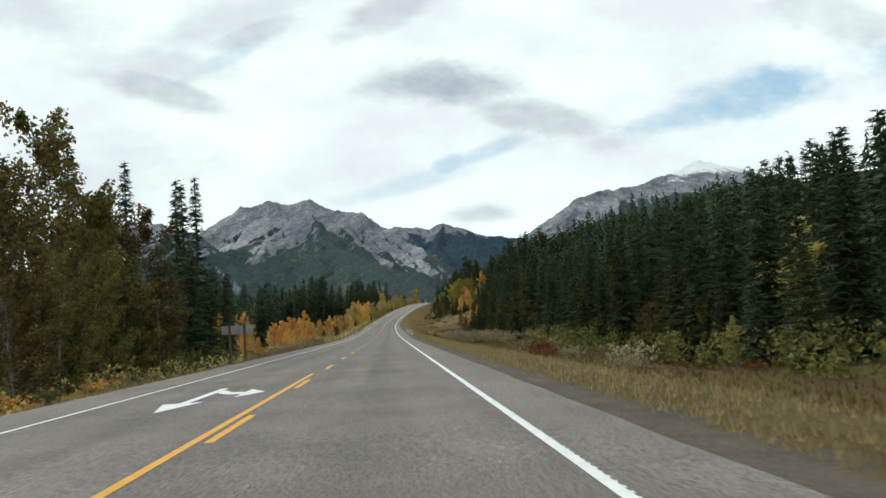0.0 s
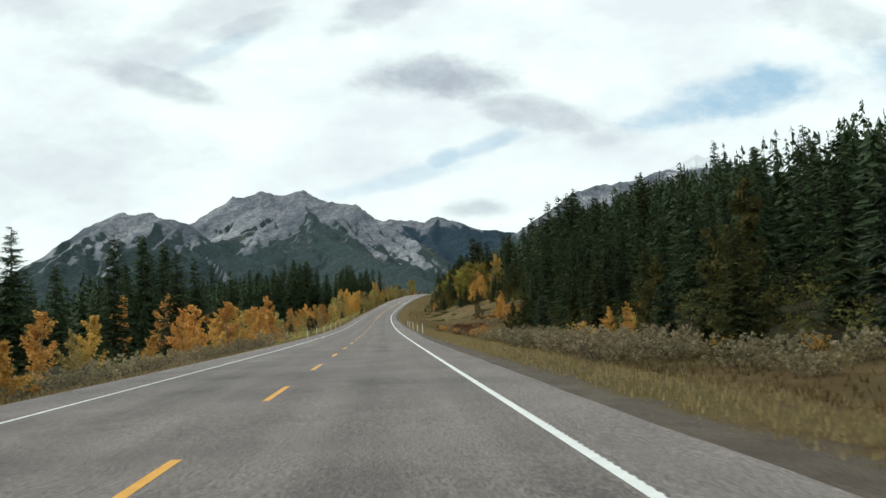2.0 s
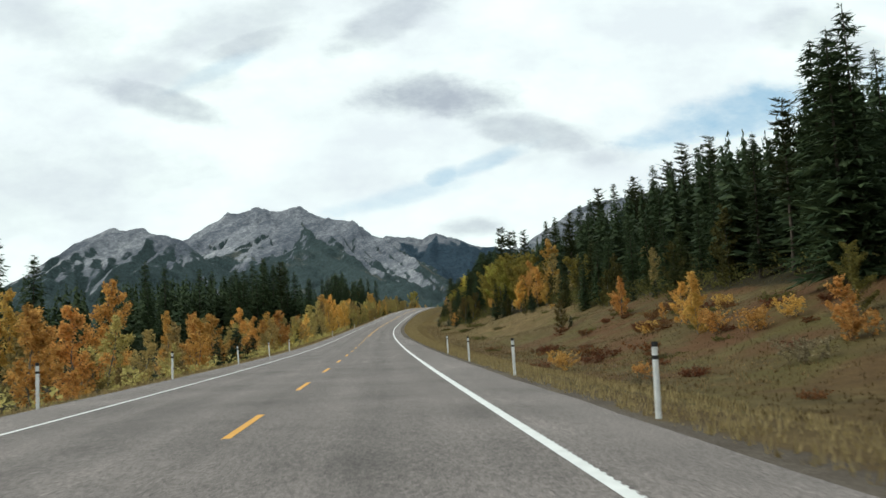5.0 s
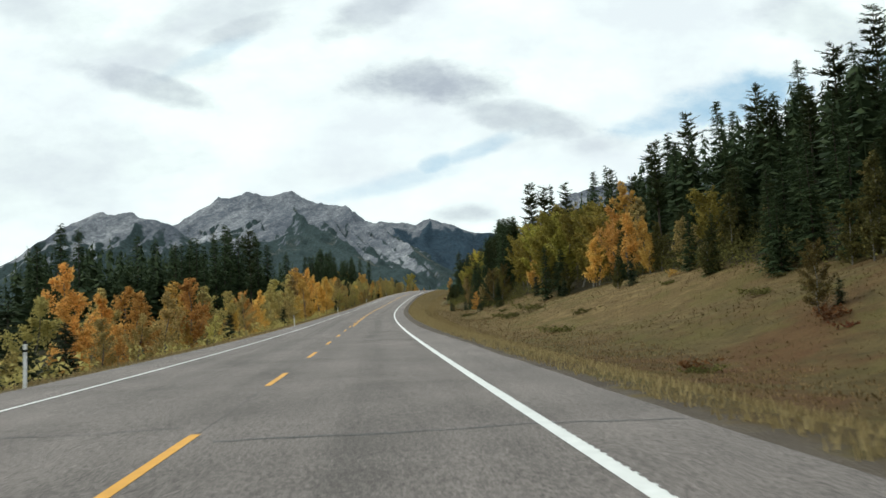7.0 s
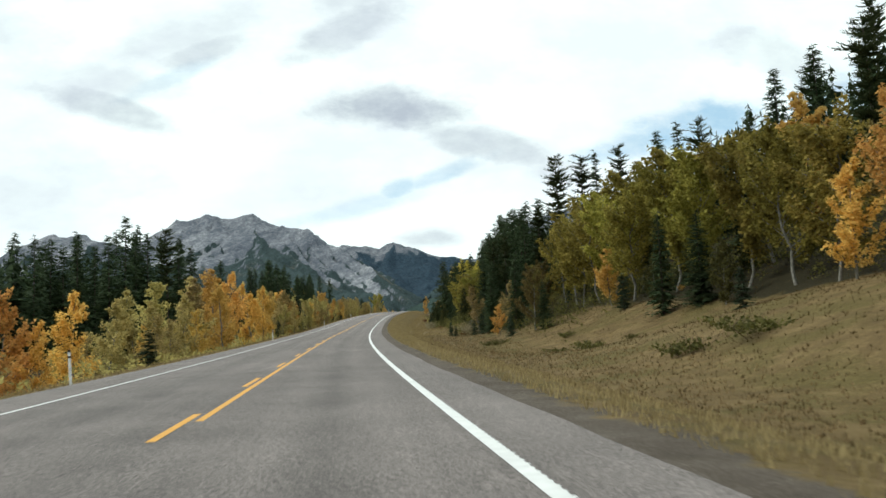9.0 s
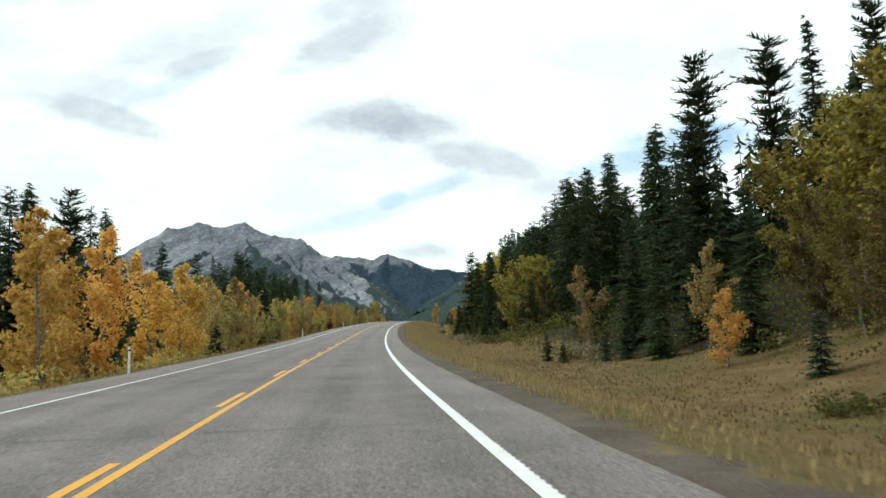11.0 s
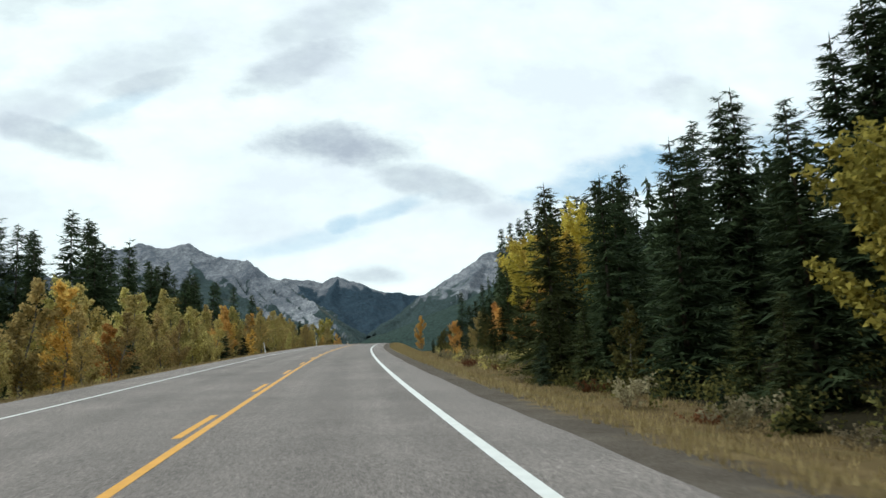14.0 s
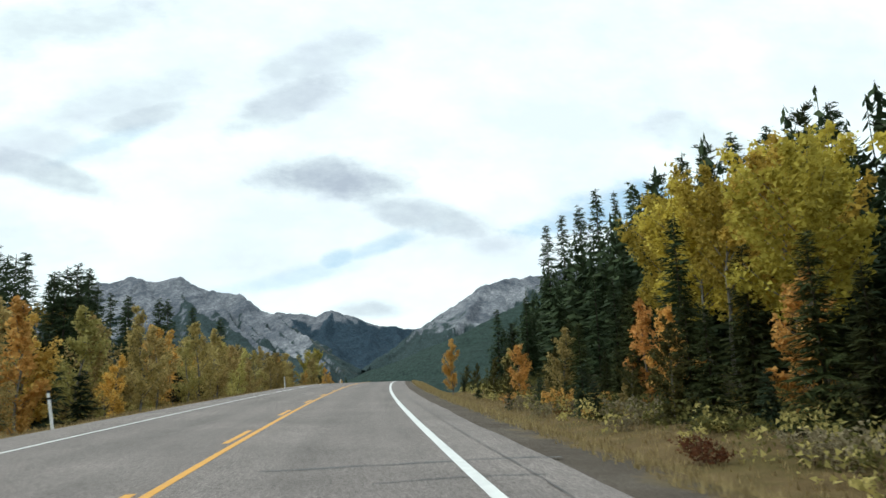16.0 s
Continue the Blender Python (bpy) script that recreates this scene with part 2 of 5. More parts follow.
def asphalt():
    m, nt, b = mat("asphalt", 0.85, 0.25)
    uv = nt.nodes.new("ShaderNodeUVMap")
    uv.uv_map = "lane"
    s = nt.nodes.new("ShaderNodeSeparateXYZ")
    nt.links.new(uv.outputs[0], s.inputs[0])
    d = s.outputs[0]
    grain = noise_tex(nt, 26.0, 3.0, 0.75)
    fine = noise_tex(nt, 75.0, 2.0, 0.7)
    blot = noise_tex(nt, 0.35, 4.0, 0.6)
    streak = noise_tex(nt, 1.0, 4.0, 0.6, vec=uv.outputs[0], stretch=(1.6, 0.06, 1))
    g = calc(nt, "ADD", calc(nt, "MULTIPLY", grain, 0.5), calc(nt, "MULTIPLY", fine, 0.5))
    stone = ramp(nt, g, [(0.38, (0.053, 0.045, 0.041)), (0.50, (0.174, 0.150, 0.139)), (0.60, (0.36, 0.315, 0.292))])
    # wheel tracks, polished paler, with a darker strip of drips between them
    lane = calc(nt, "ABSOLUTE", calc(nt, "SUBTRACT", calc(nt, "ABSOLUTE", d), 1.95))
    track = span(nt, calc(nt, "ABSOLUTE", calc(nt, "SUBTRACT", lane, 0.85)), 0.5, 0.1)
    drip = span(nt, lane, 0.5, 0.1)
    tone = calc(nt, "ADD", 0.765, calc(nt, "MULTIPLY", track, 0.06))
    tone = calc(nt, "SUBTRACT", tone, calc(nt, "MULTIPLY", drip, 0.07))
    tone = calc(nt, "ADD", tone, calc(nt, "MULTIPLY", calc(nt, "SUBTRACT", blot, 0.5), 0.8))
    tone = calc(nt, "ADD", tone, calc(nt, "MULTIPLY", calc(nt, "SUBTRACT", streak, 0.5), 0.5))
    shoulder = span(nt, calc(nt, "ABSOLUTE", d), 3.85, 4.0)
    tone = calc(nt, "ADD", tone, calc(nt, "MULTIPLY", shoulder, 0.10))
    tone = calc(nt, "ADD", tone, calc(nt, "MULTIPLY", span(nt, s.outputs[1], 300.0, 390.0), 0.16))      # paler from 300 m to 390 m along, and beyond
    cmb = nt.nodes.new("ShaderNodeCombineColor")
    for i in range(3):
        nt.links.new(tone, cmb.inputs[i])
    col = mix(nt, 1.0, stone, cmb.outputs[0], "MULTIPLY")
    nt.links.new(col, b.inputs["Base Color"])
    bump(nt, b, g, 0.28, 0.010)
    return m


def paint(name, colour, under=(0.12, 0.115, 0.11)):
    m, nt, b = mat(name, 0.6, 0.35)
    w = noise_tex(nt, 22.0, 5.0, 0.7)
    w2 = noise_tex(nt, 1.7, 3.0)
    wear = span(nt, calc(nt, "ADD", w, calc(nt, "MULTIPLY", w2, 0.35)), 0.84, 0.98)
    dirt = ramp(nt, noise_tex(nt, 5.0, 4.0), [(0.3, tuple(c * 0.82 for c in colour)), (0.7, colour)])
    nt.links.new(mix(nt, wear, dirt, under), b.inputs["Base Color"])
    bump(nt, b, w, 0.3, 0.004)
    return m


ASPHALT = asphalt()
WHITE = paint("white_road_paint", (0.74, 0.74, 0.72))
YELLOW = paint("yellow_road_paint", (0.68, 0.335, 0.035))
TAR, _nt, _b = mat("crack_sealant", 0.55, 0.4)
nz = noise_tex(_nt, 14.0, 4.0)
_nt.links.new(ramp(_nt, nz, [(0.3, (0.018, 0.018, 0.018)), (0.7, (0.055, 0.053, 0.05))]), _b.inputs["Base Color"])


def earth():
    """Verge, gravel edge, dry grass slopes and forest floor on the one ground."""
    m, nt, b = mat("ground", 0.95, 0.1)
    uv = nt.nodes.new("ShaderNodeUVMap")
    uv.uv_map = "lane"
    s = nt.nodes.new("ShaderNodeSeparateXYZ")
    nt.links.new(uv.outputs[0], s.inputs[0])
    d = calc(nt, "ABSOLUTE", s.outputs[0])
    big, midn, fine = noise_tex(nt, 0.12, 4.0), noise_tex(nt, 0.8, 5.0, 0.65), noise_tex(nt, 9.0, 5.0, 0.7)
    grass = ramp(nt, calc(nt, "ADD", calc(nt, "MULTIPLY", midn, 0.6), calc(nt, "MULTIPLY", fine, 0.4)),
                 [(0.30, (0.044, 0.033, 0.015)), (0.50, (0.088, 0.065, 0.028)), (0.68, (0.150, 0.115, 0.051))])
    red = ramp(nt, fine, [(0.3, (0.062, 0.028, 0.015)), (0.7, (0.14, 0.066, 0.031))])
    bank = calc(nt, "MULTIPLY", calc(nt, "MULTIPLY", span(nt, s.outputs[1], 140.0, 165.0), span(nt, s.outputs[1], 225.0, 200.0)), span(nt, s.outputs[0], 9.0, 13.0))      # heath on the cut bank
    grass = mix(nt, calc(nt, "MULTIPLY", span(nt, noise_tex(nt, 0.16, 4.0, 0.6), 0.42, 0.58), calc(nt, "ADD", 0.22, calc(nt, "MULTIPLY", bank, 0.55))), grass, red)
    tan = ramp(nt, calc(nt, "ADD", calc(nt, "MULTIPLY", midn, 0.6), calc(nt, "MULTIPLY", fine, 0.4)), [(0.30, (0.078, 0.053, 0.024)), (0.50, (0.150, 0.104, 0.047)), (0.68, (0.24, 0.172, 0.082))])
    grass = mix(nt, calc(nt, "MULTIPLY", span(nt, s.outputs[1], 212.0, 248.0), 0.85), grass, tan)
    green = ramp(nt, fine, [(0.3, (0.05, 0.045, 0.014)), (0.7, (0.13, 0.11, 0.035))])
    grass = mix(nt, calc(nt, "MULTIPLY", span(nt, noise_tex(nt, 0.22, 5.0, 0.65), 0.47, 0.62), 0.6), grass, green)
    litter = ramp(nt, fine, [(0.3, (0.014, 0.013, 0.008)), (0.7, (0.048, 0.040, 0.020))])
    stones = calc(nt, "ADD", calc(nt, "MULTIPLY", noise_tex(nt, 38.0, 3.0, 0.8), 0.7), calc(nt, "MULTIPLY", midn, 0.3))
    gravel = ramp(nt, stones, [(0.34, (0.042, 0.033, 0.026)), (0.5, (0.098, 0.080, 0.063)), (0.66, (0.21, 0.18, 0.15))])
    w = nt.nodes.new("ShaderNodeVertexColor")
    w.layer_name = "wood"
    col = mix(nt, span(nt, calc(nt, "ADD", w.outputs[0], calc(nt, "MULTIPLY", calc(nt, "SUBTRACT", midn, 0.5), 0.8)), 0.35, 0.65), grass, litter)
    edge = calc(nt, "ADD", d, calc(nt, "MULTIPLY", calc(nt, "SUBTRACT", midn, 0.5), 2.6))
    edge = calc(nt, "SUBTRACT", edge, calc(nt, "MULTIPLY", calc(nt, "GREATER_THAN", s.outputs[0], 0.0), 0.12))
    col = mix(nt, span(nt, edge, 5.55, 6.05), gravel, col)
    nt.links.new(col, b.inputs["Base Color"])
    bump(nt, b, fine, 0.9, 0.06)
    return m


EARTH = earth()


# ---- the road's line and the lie of the land ----
def natural(knots):
    n = len(knots)
    A, r = np.zeros((n, n)), np.zeros(n)
    A[0, 0] = A[-1, -1] = 1
    for i in range(1, n - 1):
        A[i, i - 1:i + 2] = 1 / 6, 2 / 3, 1 / 6
        r[i] = knots[i - 1] - 2 * knots[i] + knots[i + 1]
    return np.array(knots), np.linalg.solve(A, r)


def run(spl, y):
    k, m = spl
    u = np.asarray(y, float) / STEP
    uc = np.clip(u, 0, len(k) - 1)
    i = np.minimum(uc.astype(int), len(k) - 2)
    a = i + 1 - uc
    b = 1 - a
    v = a * k[i] + b * k[i + 1] + (a ** 3 - a) / 6 * m[i] + (b ** 3 - b) / 6 * m[i + 1]
    s0, s1 = k[1] - k[0] - m[1] / 6, k[-1] - k[-2] + m[-2] / 6
    return v + np.minimum(u, 0) * s0 + np.maximum(u - len(k) + 1, 0) * s1


SX, SZ = natural(ROAD_X), natural(ROAD_Z)


def cx(y):
    return run(SX, y)


def cz(y):
    y = np.asarray(y, float)
    return run(SZ, np.minimum(y, 720.0)) - np.clip(y - 720.0, 0, 400) * 0.03


def smooth(v, a, b):
    t = np.clip((np.asarray(v, float) - a) / (b - a), 0, 1)
    return t * t * (3 - 2 * t)


def wob(x, y, s, k=0.0):
    return np.sin(x / s + 1.7 * k) * np.cos(y / (s * 1.3) + 2.1 * k) + 0.5 * np.sin(x / (s * 0.43) + y / (s * 0.6) + k)


def land(d, y):
    """Height of the ground d metres to the right of the yellow line."""
    d, y = np.asarray(d, float), np.asarray(y, float)
    road = cz(y)
    # left: bank down to the valley floor, deeper where the road runs on its embankment
    l = -d
    deep = 1.0 + 1.7 * smooth(y, 100, 180)
    left = -deep * smooth(l, 5.6, 6.5 + 3.2 * deep) - 0.006 * np.clip(l - 20, 0, 600) + 0.25 * wob(d, y, 7.0) * smooth(l, 10, 18)
    # right: ditch, then the hillside
    slope = 0.24 + 0.12 * smooth(y, 110, 190) - 0.03 * smooth(y, 330, 420)
    foot = 13.0 + 6.0 * smooth(y, 335, 400)
    r = np.clip(d - foot, 0, None)
    hill = slope * (r - 4.0 * (1 - np.exp(-r / 4.0)))
    hill = np.where(r > 90, slope * 86 + (r - 90) * 0.12, hill)
    hill = np.minimum(hill, 70.0)
    ditch = -(0.55 + 0.45 * smooth(y, 120, 190) + 0.9 * smooth(y, 345, 405)) * smooth(d, 5.7, 11.0)
    right = ditch + hill + (0.22 * wob(d, y, 6.0, 1.0) + 0.55 * wob(d, y, 11.0, 2.0)) * smooth(d, 10, 20)
    h = np.where(d < 0, left, right)
    h = h - 0.05 - 0.03 * smooth(np.abs(d), 4.9, 5.6)
    far = smooth(np.hypot(d, np.clip(np.abs(y - 300) - 500, 0, None)), 500, 1500)
    return (road + h) * (1 - far) + far * np.where(d > 0, 20.0, -5.0)


def at(y, d, dz=0.0):
    return Vector((float(cx(y)) + d, y, float(land(d, y)) + dz))


def on_road(y, d, dz=0.0):
    return (float(cx(y)) + d, y, float(cz(y)) + dz)


def link(name, verts, faces, material, parent=None, smooth_=False):
    me = bpy.data.meshes.new(name)
    me.from_pydata([tuple(v) for v in verts], [], faces)
    me.materials.append(material)
    if smooth_:
        me.polygons.foreach_set("use_smooth", [True] * len(me.polygons))
    me.update()
    ob = new(name, me)
    if parent:
        ob.parent = parent
    return ob


def sheet(name, ys, ds, height, material, parent=None, colour=None, spread=None):
    Y, D = np.meshgrid(ys, ds, indexing="ij")
    if spread:
        D = spread(D, Y)
    Z = height(D, Y)
    X = cx(Y) + D
    n, k = Y.shape
    verts = np.stack([X, Y, Z], -1).reshape(-1, 3)
    idx = np.arange(n * k).reshape(n, k)
    faces = np.stack([idx[:-1, :-1], idx[:-1, 1:], idx[1:, 1:], idx[1:, :-1]], -1).reshape(-1, 4)
    me = bpy.data.meshes.new(name)
    me.from_pydata(verts.tolist(), [], faces.tolist())
    me.materials.append(material)
    uv = me.uv_layers.new(name="lane")
    loops = faces.reshape(-1)
    co = np.stack([D.reshape(-1)[loops], Y.reshape(-1)[loops]], -1)
    uv.data.foreach_set("uv", co.reshape(-1))
    if colour is not None:
        c = me.color_attributes.new("wood", "FLOAT_COLOR", "POINT")
        v = colour(D, Y).reshape(-1)
        c.data.foreach_set("color", np.stack([v, v, v, np.ones_like(v)], -1).reshape(-1))
    me.polygons.foreach_set("use_smooth", [True] * len(me.polygons))
    me.update()
    ob = new(name, me)
    ob.parent = parent
    return ob


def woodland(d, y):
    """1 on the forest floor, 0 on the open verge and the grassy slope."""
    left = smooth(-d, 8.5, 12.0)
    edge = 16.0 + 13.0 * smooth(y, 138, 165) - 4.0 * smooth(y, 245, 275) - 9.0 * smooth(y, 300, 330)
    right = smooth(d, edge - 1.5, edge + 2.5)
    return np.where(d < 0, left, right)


near_d = np.concatenate([np.arange(4.7, 16, 0.55), np.arange(16, 40, 2.0), np.arange(40, 130, 6.0), np.geomspace(130, 4800, 26)])
ds = np.concatenate([-near_d[::-1], near_d])
ys = np.concatenate([-np.geomspace(4800, 30, 22), np.arange(-28, 520, 2.8), np.arange(520, 760, 8.0), np.geomspace(760, 4950, 40)])
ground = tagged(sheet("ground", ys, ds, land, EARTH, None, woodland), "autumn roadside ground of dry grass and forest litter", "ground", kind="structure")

def pavement(d, y):
    """The right shoulder is wider past the guide posts, and its edge a little ragged."""
    edge = 5.00 + 0.40 * smooth(y, 105, 135) * (1 - smooth(y, 205, 235)) + 0.035 * wob(y, y * 0.3, 2.1)
    return np.where(d > 3.95, 3.95 + (d - 3.95) * (edge - 3.95) / 1.47, d)


yr = np.arange(-40, 740, 1.0)
road = tagged(sheet("road", yr, np.concatenate([np.linspace(-5.55, 5.42, 24)]), lambda d, y: cz(y) - 0.02 * np.clip(np.abs(d) - 3.8, 0, 9), ASPHALT, spread=pavement),
              "grey weathered asphalt two-lane highway with paved shoulders", "road", kind="structure")


def stripe(name, y0, y1, d0, d1, material, lift=0.004, step=2.0, parent=road):
    n = max(2, int((y1 - y0) / step) + 1)
    yy = np.linspace(y0, y1, n)
    v = [on_road(y, d + 0.06 * float(smooth(y, 300, 335)), lift) for y in yy for d in (d0, d1)]
    f = [(2 * i, 2 * i + 1, 2 * i + 3, 2 * i + 2) for i in range(n - 1)]
    return link(name, v, f, material, parent)


def edge_line(d0, d1, tooth):
    """A white edge line; its outer rim is toothed where the spray fell over the milled rumble strip."""
    n = 381
    yy = np.linspace(-30, 730, n)
    v = [on_road(y, d, 0.004 - 0.02 * max(abs(d) - 3.8, 0)) for y in yy for d in (d0 - (0.045 * float(smooth(y, 110, 160)) if tooth else 0.0), d1)]
    f = [(2 * i, 2 * i + 1, 2 * i + 3, 2 * i + 2) for i in range(n - 1)]
    if tooth:
        for y in np.arange(0, 330, 0.20):
            k = len(v)
            out = d1 + tooth * random.uniform(0.5, 1.1)
            v += [on_road(y, d1 - 0.002, 0.0045), on_road(y + 0.02, out, 0.0045), on_road(y + 0.08, out, 0.0045), on_road(y + 0.10, d1 - 0.002, 0.0045)]
            f.append((k, k + 1, k + 2, k + 3))
    return link("edge_line", v, f, WHITE, road)


edge_line(3.735, 3.845, 0.024)
edge_line(-3.79, -3.695, 0)
stripe("solid_line", -30, 25.5, -0.27, -0.15, YELLOW)
stripe("solid_line", 241.0, 730, 0.15, 0.27, YELLOW)
for k in range(-2, 70):
    y0 = 0.75 + 9.16 * k
    stripe("dash", y0, y0 + 3.2, -0.06, 0.06, YELLOW)


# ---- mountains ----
def hazed_rock_mat(name, snow=9e9, green=(0.050, 0.071, 0.072), lean=35, pale=1.0):
    """Banded limestone, with forest where the mesh says so and bare patches in it; distance haze is mixed into the
    tones.
    """
    m, nt, b = mat(name, 0.95, 0.05)
    g = nt.nodes.new("ShaderNodeNewGeometry")
    s = nt.nodes.new("ShaderNodeSeparateXYZ")
    nt.links.new(g.outputs["Position"], s.inputs[0])
    turn = nt.nodes.new("ShaderNodeMapping")
    turn.inputs["Rotation"].default_value = (0, radians(lean), 0)
    nt.links.new(g.outputs["Position"], turn.inputs[0])
    strata = noise_tex(nt, 0.022, 8.0, 0.74, vec=turn.outputs[0], stretch=(0.36, 0.4, 1.0))
    band = noise_tex(nt, 0.008, 4.0, 0.6, vec=turn.outputs[0], stretch=(0.25, 0.3, 1.0))
    fine = noise_tex(nt, 0.060, 8.0, 0.80)
    speck = noise_tex(nt, 0.16, 4.0, 0.75)
    tone = calc(nt, "ADD", calc(nt, "MULTIPLY", strata, 0.30), calc(nt, "ADD", calc(nt, "MULTIPLY", fine, 0.42), calc(nt, "MULTIPLY", band, 0.28)))
    # lifted and blued: aerial haze put into the rock colour
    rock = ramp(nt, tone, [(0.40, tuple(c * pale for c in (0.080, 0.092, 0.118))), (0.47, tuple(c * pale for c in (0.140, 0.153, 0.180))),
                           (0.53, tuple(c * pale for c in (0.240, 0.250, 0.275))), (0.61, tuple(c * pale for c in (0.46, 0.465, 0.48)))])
    # the forest tint leans blue for the same painted haze
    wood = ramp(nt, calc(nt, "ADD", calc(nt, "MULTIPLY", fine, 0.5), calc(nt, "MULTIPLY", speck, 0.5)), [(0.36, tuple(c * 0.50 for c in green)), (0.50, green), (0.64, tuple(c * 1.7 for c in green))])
    meadow = ramp(nt, fine, [(0.3, (0.085, 0.090, 0.075)), (0.7, (0.17, 0.165, 0.140))])
    w = nt.nodes.new("ShaderNodeVertexColor")
    w.layer_name = "wood"
    sp = nt.nodes.new("ShaderNodeSeparateColor")
    nt.links.new(w.outputs[0], sp.inputs[0])
    wood = mix(nt, calc(nt, "MULTIPLY", span(nt, calc(nt, "ADD", sp.outputs[1], calc(nt, "MULTIPLY", calc(nt, "SUBTRACT", fine, 0.5), 1.1)), 0.42, 0.66), 0.75), wood, meadow)
    f = calc(nt, "ADD", sp.outputs[0], calc(nt, "MULTIPLY", calc(nt, "SUBTRACT", fine, 0.5), 1.5))
    f = calc(nt, "ADD", f, calc(nt, "MULTIPLY", calc(nt, "SUBTRACT", speck, 0.5), 0.8))
    col = mix(nt, span(nt, f, 0.32, 0.70), rock, wood)
    if snow < 9e8:
        sh = calc(nt, "ADD", s.outputs[2], calc(nt, "MULTIPLY", calc(nt, "SUBTRACT", strata, 0.5), 260.0))
        col = mix(nt, span(nt, sh, snow - 25, snow + 25), col, (0.80, 0.82, 0.85))
    nt.links.new(col, b.inputs["Base Color"])
    bump(nt, b, calc(nt, "ADD", strata, fine), 0.8, 14.0)
    return m


def lattice(x, y, seed):
    """Smooth noise between -1 and 1 on a unit lattice."""
    xi, yi = np.floor(x), np.floor(y)
    fx, fy = x - xi, y - yi

    def dot(i, j):
        a = np.sin((xi + i) * 127.1 + (yi + j) * 311.7 + seed * 74.7) * 43758.5453
        a = (a - np.floor(a)) * 6.2832
        return np.cos(a) * (fx - i) + np.sin(a) * (fy - j)
    u, v = fx * fx * fx * (fx * (fx * 6 - 15) + 10), fy * fy * fy * (fy * (fy * 6 - 15) + 10)
    return 1.4 * ((dot(0, 0) * (1 - u) + dot(1, 0) * u) * (1 - v) + (dot(0, 1) * (1 - u) + dot(1, 1) * u) * v)


def layers(x, y, seed, n=4, keep=0.55):
    out, a = 0.0, 1.0
    for i in range(n):
        out = out + a * lattice(x, y, seed + 3.1 * i)
        x, y, a = x * 2.03 + 7.7, y * 2.03 + 3.3, a * keep
    return out


def massif(name, label, span_x, span_y, cell, material, seed, line, fade, ridges, rough=1.0, facing=0.9, bare=0.0):
    """Crests and ribs as (steepness, higher tree line, (x, y, z) ...); faces fall from them in gullies."""
    xs, ys_ = np.arange(span_x[0], span_x[1], cell), np.arange(span_y[0], span_y[1], cell * 1.6)
    X, Y = np.meshgrid(xs, ys_)
    wx = X + 22 * rough * layers(X / 160, Y / 160, seed + 40, 3)
    wy = Y + 30 * rough * layers(X / 160, Y / 160, seed + 50, 3)
    Z, near, along, lift = np.full(X.shape, -1e9), np.zeros(X.shape), np.zeros(X.shape), np.zeros(X.shape)
    for k, (steep, more, pts) in enumerate(ridges):
        run_ = 0.0
        for (xa, ya, za), (xb, yb, zb) in zip(pts, pts[1:]):
            dx, dy = xb - xa, yb - ya
            n2 = dx * dx + dy * dy
            t = np.clip(((wx - xa) * dx + (wy - ya) * dy) / n2, 0, 1)
            d = np.hypot(wx - xa - t * dx, wy - ya - t * dy)
            h = za + t * (zb - za) - steep * (0.62 * d + 0.38 * 260 * (1 - np.exp(-d / 260)))
            w = h > Z
            Z, near, lift = np.where(w, h, Z), np.where(w, d, near), np.where(w, more, lift)
            along = np.where(w, run_ + t * math.sqrt(n2) + 977 * k, along)
            run_ += math.sqrt(n2)
    reach = np.minimum(near, 240.0)
    sway = along + 26 * layers(X / 90, Y / 90, seed + 9, 2)
    for size, amount in ((130.0, 0.20), (50.0, 0.10), (21.0, 0.05)):
        Z = Z + rough * amount * reach * (0.42 - 1.25 * np.abs(lattice(sway / size, near / (size * 7), seed + size)))
    Z = Z + rough * (5.0 * layers(X / 60, Y / 60, seed, 5, 0.6) + 1.8 * (1 - np.clip(near / 60, 0, 1)) * layers(X / 16, Y / 16, seed + 2, 3, 0.7))
    east = -np.gradient(Z, cell, axis=1)
    cover = (line + lift - Z) / fade + facing * np.clip(east, -1, 1) + 0.55 * layers(X / 210, Y / 210, seed + 17, 4)
    wood = smooth(cover, -0.6, 0.6)
    open_ = np.clip(bare + 0.5 * layers(X / 170, Y / 120, seed + 23, 3), 0, 1)
    n, k = X.shape
    idx = np.arange(n * k).reshape(n, k)
    faces = np.stack([idx[:-1, :-1], idx[:-1, 1:], idx[1:, 1:], idx[1:, :-1]], -1).reshape(-1, 4)
    faces = faces[(Z.reshape(-1)[faces] > -40).any(1)]
    me = bpy.data.meshes.new(name)
    me.from_pydata(np.stack([X, Y, np.maximum(Z, -60)], -1).reshape(-1, 3).tolist(), [], faces.tolist())
    me.materials.append(material)
    c = me.color_attributes.new("wood", "FLOAT_COLOR", "POINT")
    v = wood.reshape(-1)
    c.data.foreach_set("color", np.stack([v, open_.reshape(-1), v * 0, np.ones_like(v)], -1).reshape(-1))
    me.polygons.foreach_set("use_smooth", [True] * len(me.polygons))
    me.update()
    return tagged(new(name, me), label, "mountain", kind="structure")


